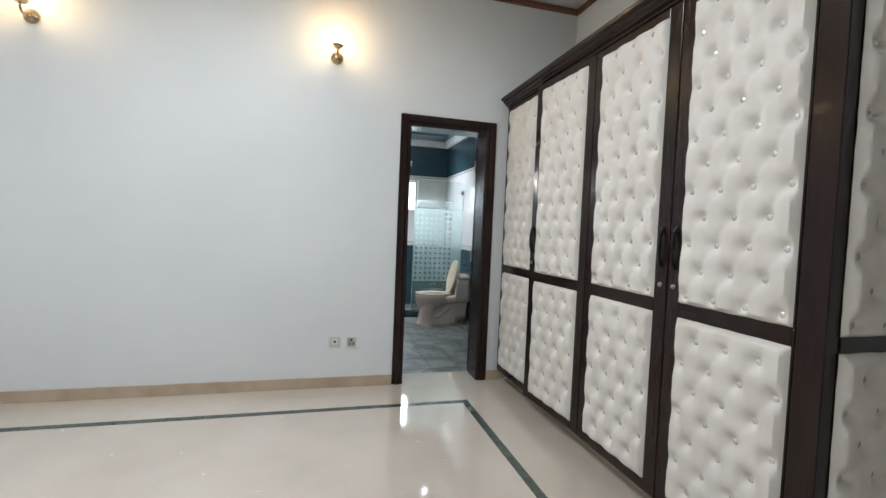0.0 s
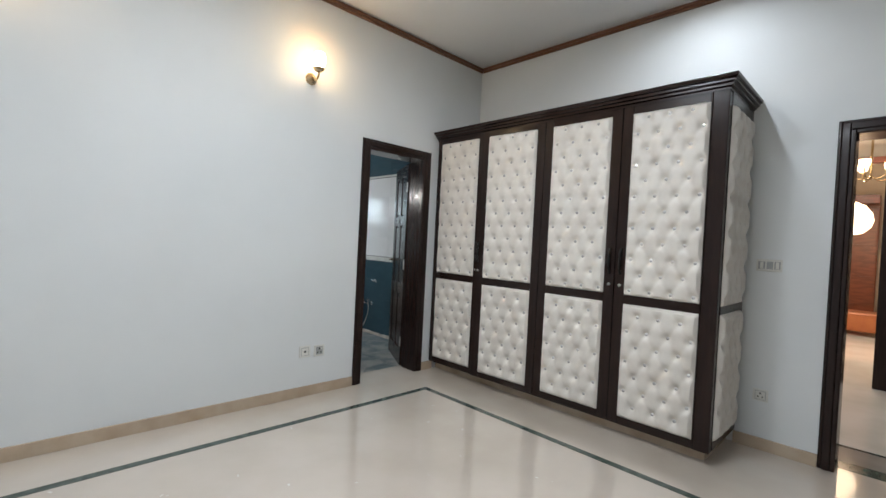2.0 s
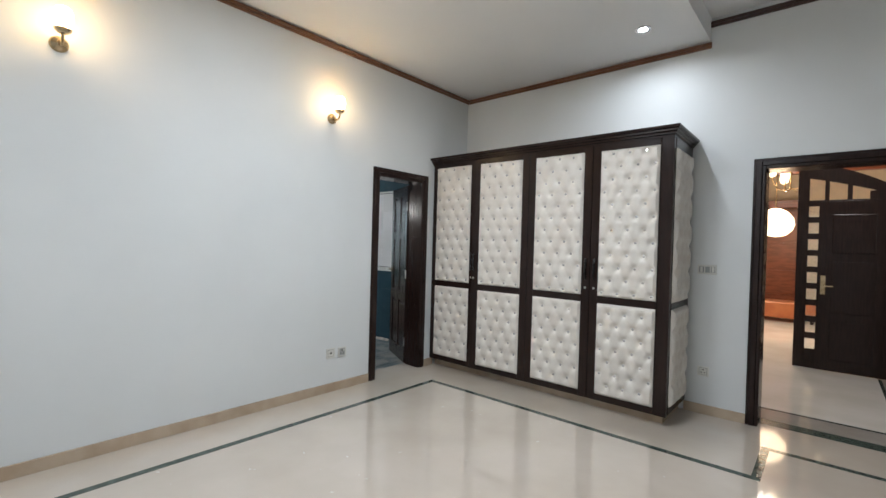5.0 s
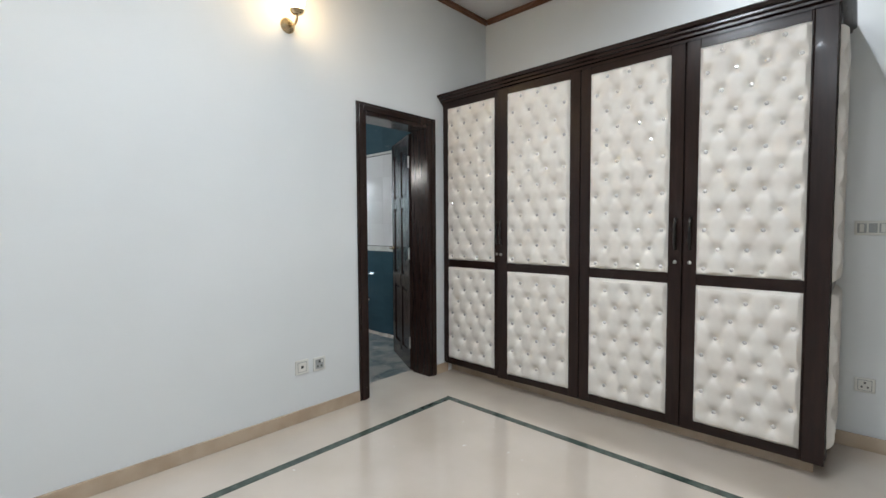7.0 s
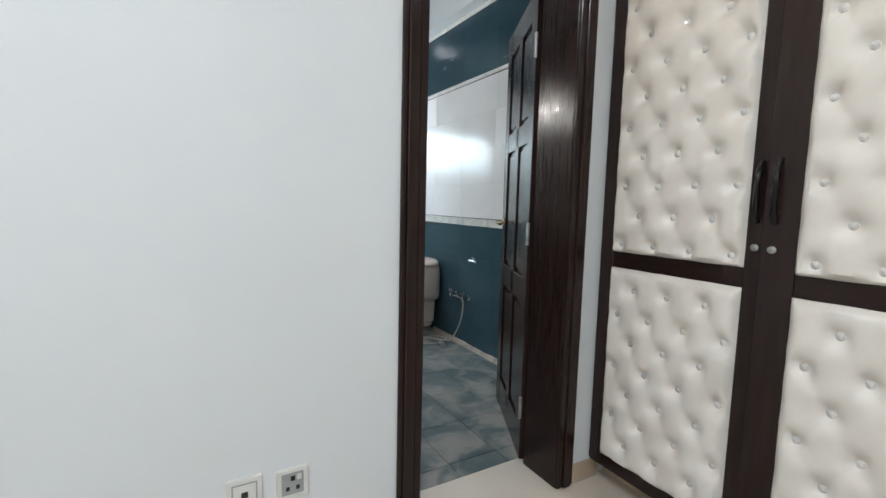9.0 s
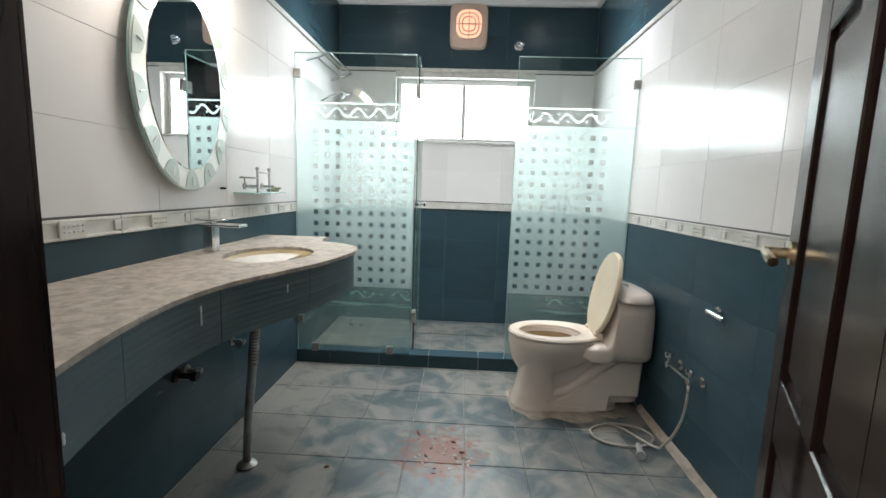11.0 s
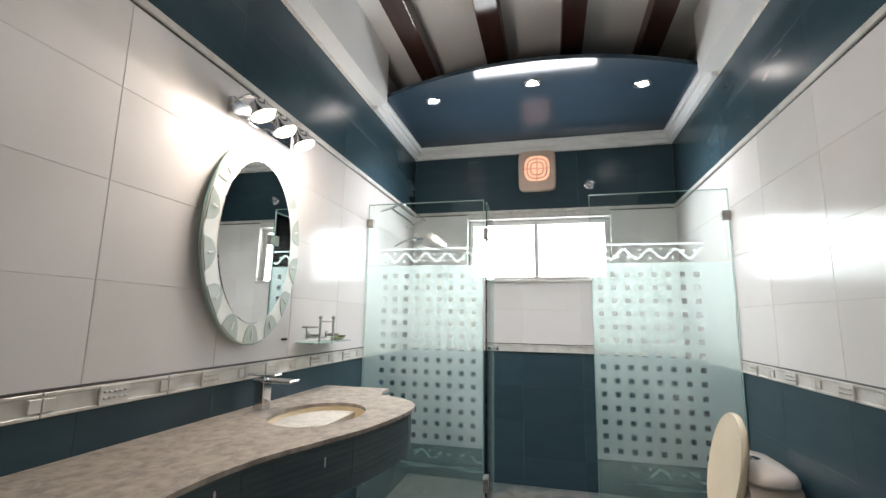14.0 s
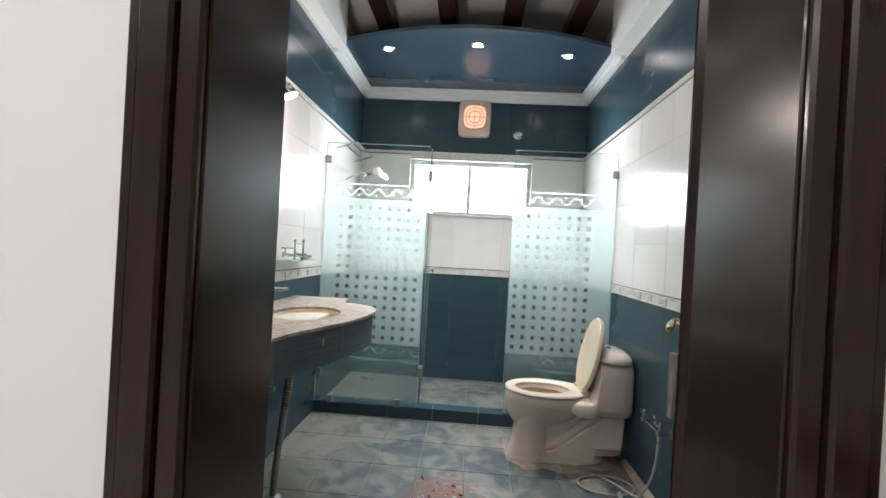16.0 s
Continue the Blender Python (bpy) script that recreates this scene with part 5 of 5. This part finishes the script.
part("grille_well", bm, GRILLE_GLOW, fan, "opening that glows in place of light from behind", True)
for rx in (0.108, 0.080, 0.052):
    bm = bmesh.new()
    tube(bm, [Vector((1.14 + rx * math.copysign(abs(math.cos(a)) ** 0.7, math.cos(a)), BY1 - 0.062, 2.498 + rx * 1.05 * math.copysign(abs(math.sin(a)) ** 0.7, math.sin(a)))) for a in (2 * math.pi * i / 28 for i in range(29))], 0.005, 6)
    part("grille_ring", bm, FAN_CREAM, fan, "", True)
for dx, dz in ((0.108, 0), (0, 0.112)):
    bm = bmesh.new()
    tube(bm, [(1.14 - dx, BY1 - 0.062, 2.498 - dz), (1.14 + dx, BY1 - 0.062, 2.498 + dz)], 0.004, 6)
    part("grille_bar", bm, FAN_CREAM, fan, "", True)
vent = thing("wall_vent", (1.553, BY1, 2.358), "small round chrome wall rose", "vent")
bm = bmesh.new()
lathe(bm, [(0.043, 0), (0.043, 0.008), (0.032, 0.014), (0.020, 0.012), (0.014, 0.018), (0.0, 0.019)], (1.553, BY1, 2.358), (0, -1, 0), 22)
part("rose", bm, CHROME, vent, "", True)
rack = thing("towel_rack", (0.12, 3.2, 2.02), "chrome double-rail towel rack inside the shower", "towel rack")
for dx, z in ((0.07, 2.02), (0.16, 2.05)):
    bm = bmesh.new()
    tube(bm, [(BX0 + dx, 2.95, z), (BX0 + dx, 3.50, z)], 0.008, 8)
    part("rail", bm, CHROME, rack, "", True)
for y in (2.95, 3.50):
    bm = bmesh.new()
    tube(bm, [(BX0, y, 2.0), (BX0 + 0.07, y, 2.02), (BX0 + 0.16, y, 2.05)], 0.008, 8)
    part("bracket", bm, CHROME, rack, "", True)
shower = thing("hand_shower", (0.14, 3.25, 1.85), "chrome hand shower on a wall arm", "shower")
bm = bmesh.new()
tube(bm, [(BX0, 3.25, 1.80), (0.15, 3.25, 1.84), (0.24, 3.25, 1.86)], 0.009, 8)
part("arm", bm, CHROME, shower, "", True)
bm = bmesh.new()
lathe(bm, [(0.010, 0), (0.014, 0.015), (0.045, 0.04), (0.047, 0.05), (0.0, 0.052)], (0.24, 3.25, 1.862), (0.6, 0, -0.8), 18)
part("rose", bm, CHROME, shower, "", True)

# ---------------- hall and lounge beyond the main door ----------------
HX = 5.12
structure("hall_wall", boxes((EX + 0.25, HX + 0.15, -0.3, -0.1, 0, 3.3), (EX + 0.25, 11.0, -7.2, -7.0, 0, 3.3), (HX, HX + 0.15, -2.2, -0.3, 0, 3.3), (HX, HX + 0.15, -7.0, -4.7, 0, 3.3), (HX, HX + 0.15, -3.205, -2.2, 2.72, 3.3), (HX, HX + 0.15, -4.7, -3.205, 2.60, 3.3), (HX + 0.034, HX + 0.15, -4.7, -4.07, 0, 2.60)), CREAM, "cream painted hall wall with a wide opening", "wall")
structure("lounge_wall", boxes((10.9, 11.1, -7.0, -0.1, 0, 3.4), (HX + 0.15, 11.0, -0.5, -0.3, 0, 3.4)), CREAM, "cream painted lounge wall", "wall")
structure("hall_ceiling", boxes((EX + 0.25, HX + 0.15, -7.0, -0.1, 3.2, 3.3), (HX + 0.15, 11.0, -7.0, -0.1, 3.3, 3.4)), CEIL, "white hall ceiling", "ceiling")
screen = thing("hall_screen", (HX, -3.3, 0), "dark wooden side light with a column of small square panes", "door screen")
gz = [0.238 + 0.2075 * k for k in range(9)]
specs = [(HX - 0.03, HX + 0.03, -3.318, -3.205, 0, 2.54), (HX - 0.03, HX + 0.03, -3.465, -3.424, 0, 2.09)]
specs += [(HX - 0.028, HX + 0.028, -3.424, -3.318, 0, gz[0])] + [(HX - 0.028, HX + 0.028, -3.424, -3.318, z + 0.134, z + 0.2075) for z in gz]
part("frame", boxes(*specs, bevel=0.003), WOOD, screen)
for z in gz:
    part("pane", boxes((HX - 0.003, HX + 0.003, -3.426, -3.316, z - 0.002, z + 0.136)), PANE, screen).visible_shadow = False
part("transom", boxes((HX - 0.03, HX + 0.03, -3.507, -3.465, 2.09, 2.40), (HX - 0.03, HX + 0.03, -3.718, -3.672, 2.09, 2.33), (HX - 0.032, HX + 0.032, -4.09, -3.318, 2.07, 2.105), (HX - 0.03, HX + 0.03, -4.09, -3.87, 2.105, 2.20), bevel=0.003), WOOD, screen, "dark wooden transom with small panes")
bm = bmesh.new()
rings = []
for i in range(16):
    y = -3.205 - 0.885 * i / 15
    lo, hi = 2.405 - 0.26 * (i / 15.0) ** 1.25, 2.56 - 0.33 * (i / 15.0) ** 1.9
    rings.append([Vector((HX + dx, y, z)) for dx, z in ((-0.033, lo), (0.033, lo), (0.033, hi), (-0.033, hi))])
loft(bm, rings)
part("arched_head", bm, WOOD, screen, "curved dark head rail")
hall_door = structure("door_3", boxes((HX - 0.09, HX - 0.045, -4.60, -3.418, 0.01, 2.085), bevel=0.004), WOOD, "dark panelled double door leaf in the hall, closed", "door")
for y0, y1 in ((-4.40, -4.02), (-3.94, -3.55)):
    for z0, z1 in ((0.15, 0.62), (0.72, 1.35), (1.45, 1.92)):
        part("panel", boxes((HX - 0.099, HX - 0.088, y0, y1, z0, z1), bevel=0.006), WOOD, hall_door)
bm = bmesh.new()
tube(bm, [(HX - 0.09, -3.475, 1.045), (HX - 0.14, -3.475, 1.045), (HX - 0.14, -3.57, 1.045)], 0.010, 8)
part("handle", bm, BRASS, hall_door, "brass lever handle", True)
part("handle_plate", boxes((HX - 0.096, HX - 0.09, -3.50, -3.45, 0.94, 1.17), bevel=0.003), BRASS, hall_door)

cab = thing("wall_cabinet", (10.6, -2.6, 0), "red-brown wooden wall unit with panels", "wall unit")
part("body", boxes((10.55, 10.88, -3.05, -1.2, 0.0, 2.45), bevel=0.01), RED_WOOD, cab)
for k in range(3):
    for z0, z1 in ((0.5, 1.05), (1.1, 1.62), (1.67, 2.38)):
        part("door", boxes((10.535, 10.555, -3.03 + 0.61 * k, -2.45 + 0.61 * k, z0, z1), bevel=0.006), RED_WOOD, cab)
bench = thing("bench", (9.75, -2.6, 0), "orange-brown upholstered bench on short feet", "bench")
part("seat", boxes((9.45, 10.05, -3.4, -1.9, 0.08, 0.42), bevel=0.03), ORANGE_WOOD, bench)
for x in (9.52, 9.98):
    for y in (-3.3, -2.0):
        part("foot", boxes((x - 0.03, x + 0.03, y - 0.03, y + 0.03, 0, 0.09), bevel=0.006), WOOD, bench)
globe = thing("pendant_lamp", (7.5, -2.80, 1.93), "large glowing glass globe pendant in the lounge", "pendant lamp")
bm = bmesh.new()
lathe(bm, [(0.06, 0.26), (0.17, 0.20), (0.25, 0.09), (0.27, -0.02), (0.24, -0.12), (0.15, -0.21), (0.0, -0.24)], (7.5, -2.80, 1.95), (0, 0, 1), 26)
part("globe", bm, GLOBE_GLOW, globe, "glowing glass globe", True).visible_shadow = False
bm = bmesh.new()
tube(bm, [(7.5, -2.80, 2.2), (7.5, -2.80, 3.3)], 0.008, 6)
part("rod", bm, BRASS, globe)
chand = thing("chandelier", (6.9, -3.02, 2.6), "small brass chandelier with warm lit cups", "chandelier")
bm = bmesh.new()
tube(bm, [(6.9, -3.02, 2.45), (6.9, -3.02, 3.3)], 0.014, 8)
part("stem", bm, BRASS, chand, "", True)
for k in range(5):
    a = 2 * math.pi * k / 5 + 0.4
    c = Vector((6.9 + 0.24 * math.cos(a), -3.02 + 0.24 * math.sin(a), 2.58 + 0.10 * (k % 2)))
    bm = bmesh.new()
    tube(bm, bezier((6.9, -3.02, 2.5), (6.9 + 0.12 * math.cos(a), -3.02 + 0.12 * math.sin(a), 2.38), c - Vector((0, 0, 0.14)), c, 8), 0.008, 6)
    part("arm", bm, BRASS, chand, "", True)
    bm = bmesh.new()
    lathe(bm, [(0.02, 0), (0.055, 0.03), (0.065, 0.09), (0.06, 0.11), (0.0, 0.11)], c, (0, 0, 1), 14)
    part("shade", bm, GLOBE_GLOW, chand, "warm lit glass cup", True).visible_shadow = False
structure("pelmet", boxes((10.3, 10.88, -3.05, -1.2, 2.452, 2.62), (8.6, 8.75, -7.0, -0.5, 2.95, 3.05), bevel=0.01), RED_WOOD, "dark wooden pelmet and ceiling band", "pelmet")


# ---------------- tiles, last ----------------
TILES = {}


def tile_mesh(plane, out, w, h, mat, t=0.005):
    key = (plane, out, round(w, 4), round(h, 4), mat.name)
    if key not in TILES:
        bm = bmesh.new()
        ch = 0.0004 if mat is BLUE_TILE else 0.001
        def ring(d, i):
            pts = [(-w / 2 + i, -h / 2 + i), (w / 2 - i, -h / 2 + i), (w / 2 - i, h / 2 - i), (-w / 2 + i, h / 2 - i)]
            return [Vector({"x": (d * out, u, v), "y": (u, d * out, v), "z": (u, v, d * out)}[plane]) for u, v in pts]
        loft(bm, [ring(-t, 0), ring(-ch, 0), ring(0, ch)], cap0=False)
        TILES[key] = mesh_of("tile", bm, mat)
    return TILES[key]


def tiles(parent, plane, pos, out, u0, u1, v0, v1, du, dv, pu, pv, mat, gap=0.0015, stagger=0.0, name="tile"):
    """A field of tiles on the plane, cut to u0..u1 and v0..v1; pu, pv is any joint's place."""
    j = math.floor((v0 - pv) / dv + 1e-6)
    while pv + j * dv < v1 - 0.004:
        a, b = max(v0, pv + j * dv), min(v1, pv + (j + 1) * dv)
        off = pu + (stagger * du if j % 2 else 0)
        i = math.floor((u0 - off) / du + 1e-6)
        while off + i * du < u1 - 0.004:
            c, d = max(u0, off + i * du), min(u1, off + (i + 1) * du)
            if d - c > 0.012 and b - a > 0.012:
                ob = new(name, tile_mesh(plane, out, d - c - gap, b - a - gap, mat))
                ob.parent = parent
                u, v = (c + d) / 2, (a + b) / 2
                ob.matrix_basis = Matrix.Translation({"x": (pos, u, v), "y": (u, pos, v), "z": (u, v, pos)}[plane])
            i += 1
        j += 1


DU, DW, DB = 0.455, 0.270, 0.2625
ZB, ZT, ZC, ZH = 1.010, 1.068, 2.142, 2.655
for wall, pos, out, phase in ((bath_w, BX0, 1, 0.99), (bath_e, BX1, -1, 2.345)):
    tiles(wall, "x", pos, out, BY0 + 0.012, BY1, 0.0, ZB, DU, DB, phase, ZB, BLUE_TILE, 0.0003)
    tiles(wall, "x", pos, out, BY0 + 0.012, BY1, ZT, ZC, DU, DW, phase, ZT, WHITE_TILE)
    tiles(wall, "x", pos, out, BY0 + 0.012, BY1, ZC + 0.026, ZH, DU, DB, phase, ZC + 0.026, BLUE_TILE, 0.0003)
tiles(bath_n, "y", BY1, -1, BX0, BX1, 0.012, ZB, DU, DB, NX0, ZB, BLUE_TILE, 0.0003)
for a, b, c, d in ((BX0, NX0, ZT, ZC), (NX1, BX1, ZT, ZC), (NX0, NX1, ZT, NZ0 - 0.018)):
    tiles(bath_n, "y", BY1, -1, a, b, c, d, DU, DW, NX0, ZT, WHITE_TILE)
tiles(bath_n, "y", BY1, -1, BX0, BX1, ZC + 0.026, ZH, DU, DB, NX0, ZC + 0.026, BLUE_TILE, 0.0003)
tiles(kerb, "y", GY - 0.009, -1, BX0, BX1, 0.0, 0.083, 0.33, 0.2, 0.3, 0.0, BLUE_TILE)
tiles(kerb, "z", 0.086, 1, BX0, BX1, GY - 0.009, GY + 0.11, 0.33, 0.2, 0.3, GY - 0.009, BLUE_TILE)
bath_floor = bpy.data.objects["bath_floor"]
tiles(bath_floor, "z", 0.0, 1, BX0, BX1, 0.25, GY - 0.009, 0.26, 0.335, 0.68, 2.03, FLOOR_TILE, 0.004, 0.0)
tiles(bpy.data.objects["shower_tray"], "z", 0.018, 1, BX0, BX1, GY + 0.11, BY1, 0.26, 0.335, 0.68, 2.03, FLOOR_TILE, 0.004)

# relief border pieces and pencil lines
def border_piece(plane, out):
    bm = bmesh.new()
    L = 0.352
    def b(u0, u1, z0, z1, d):
        lo, hi = (-0.004, d) if out > 0 else (-d, 0.004)
        box(bm, *((lo, hi, u0, u1) if plane == "x" else (u0, u1, lo, hi)), z0, z1, 0.0015, 1)
    b(-L / 2 + 0.001, L / 2 - 0.001, -0.029, 0.029, 0.004)
    b(-L / 2 + 0.001, L / 2 - 0.001, -0.029, -0.020, 0.009)
    b(-L / 2 + 0.001, L / 2 - 0.001, 0.019, 0.029, 0.009)
    b(-0.042, 0.042, -0.026, 0.026, 0.012)
    for k in range(5):
        for z in (-0.007, 0.009):
            b(-0.032 + 0.0145 * k, -0.025 + 0.0145 * k, z - 0.003, z + 0.003, 0.016)
    b(L / 2 - 0.028, L / 2 - 0.001, -0.016, 0.016, 0.010)
    b(-L / 2 + 0.001, -L / 2 + 0.028, -0.016, 0.016, 0.010)
    return mesh_of("border_tile", bm, BORDER_TILE)


for wall, pos, out in ((bath_w, BX0, 1), (bath_e, BX1, -1)):
    me = border_piece("x", out)
    for k in range(10):
        y = 0.372 + 0.352 * k + (0.0 if out > 0 else 0.1)
        if y + 0.176 < BY1 + 0.02:
            ob = new("border_tile", me)
            ob.parent = wall
            ob.matrix_basis = Matrix.Translation((pos, y, (ZB + ZT) / 2))
    for nm, z0, z1, d, mt in (("pencil_tile", ZT - 0.001, ZT + 0.007, 0.007, DARK_LINE), ("pencil_tile", ZC - 0.008, ZC, 0.004, DARK_LINE), ("pencil_tile", ZC, ZC + 0.025, 0.012, BORDER_TILE)):
        part(nm, boxes((min(pos, pos + out * d), max(pos, pos + out * d), BY0 + 0.012, BY1 - 0.013, z0, z1), bevel=0.002), mt, wall)
me = border_piece("y", -1)
for k in range(6):
    ob = new("border_tile", me)
    ob.parent = bath_n
    ob.matrix_basis = Matrix.Translation((0.251 + 0.352 * k, BY1, (ZB + ZT) / 2))
for nm, z0, z1, d, mt, spans in (("pencil_tile", ZT - 0.001, ZT + 0.007, 0.007, DARK_LINE, ((BX0 + 0.013, BX1 - 0.013),)), ("pencil_tile", ZC - 0.008, ZC, 0.004, DARK_LINE, ((BX0 + 0.013, NX0), (NX1, BX1 - 0.013))), ("pencil_tile", ZC, ZC + 0.025, 0.012, BORDER_TILE, ((BX0 + 0.013, BX1 - 0.013),))):
    for a, b in spans:
        part(nm, boxes((a, b, BY1 - d, BY1, z0, z1), bevel=0.002), mt, bath_n)

random.seed(11)
bm = bmesh.new()
for k in range(60):
    x, y, r = random.uniform(-2.2, 1.2), random.uniform(-3.0, -0.5), random.uniform(0.002, 0.007)
    m4 = Matrix.Translation((x, y, 0.0008)) @ pose(0, 0, 0, 0, 0, random.uniform(0, 360)) @ Matrix.Diagonal((r * random.uniform(1, 2.5), r, 0.0008, 1))
    bmesh.ops.create_icosphere(bm, subdivisions=1, radius=1, matrix=m4)
tagged(new("floor_specks", mesh_of("floor_specks", bm, BORDER_TILE)), "small pale paint specks on the marble floor", "specks", kind="stuff")
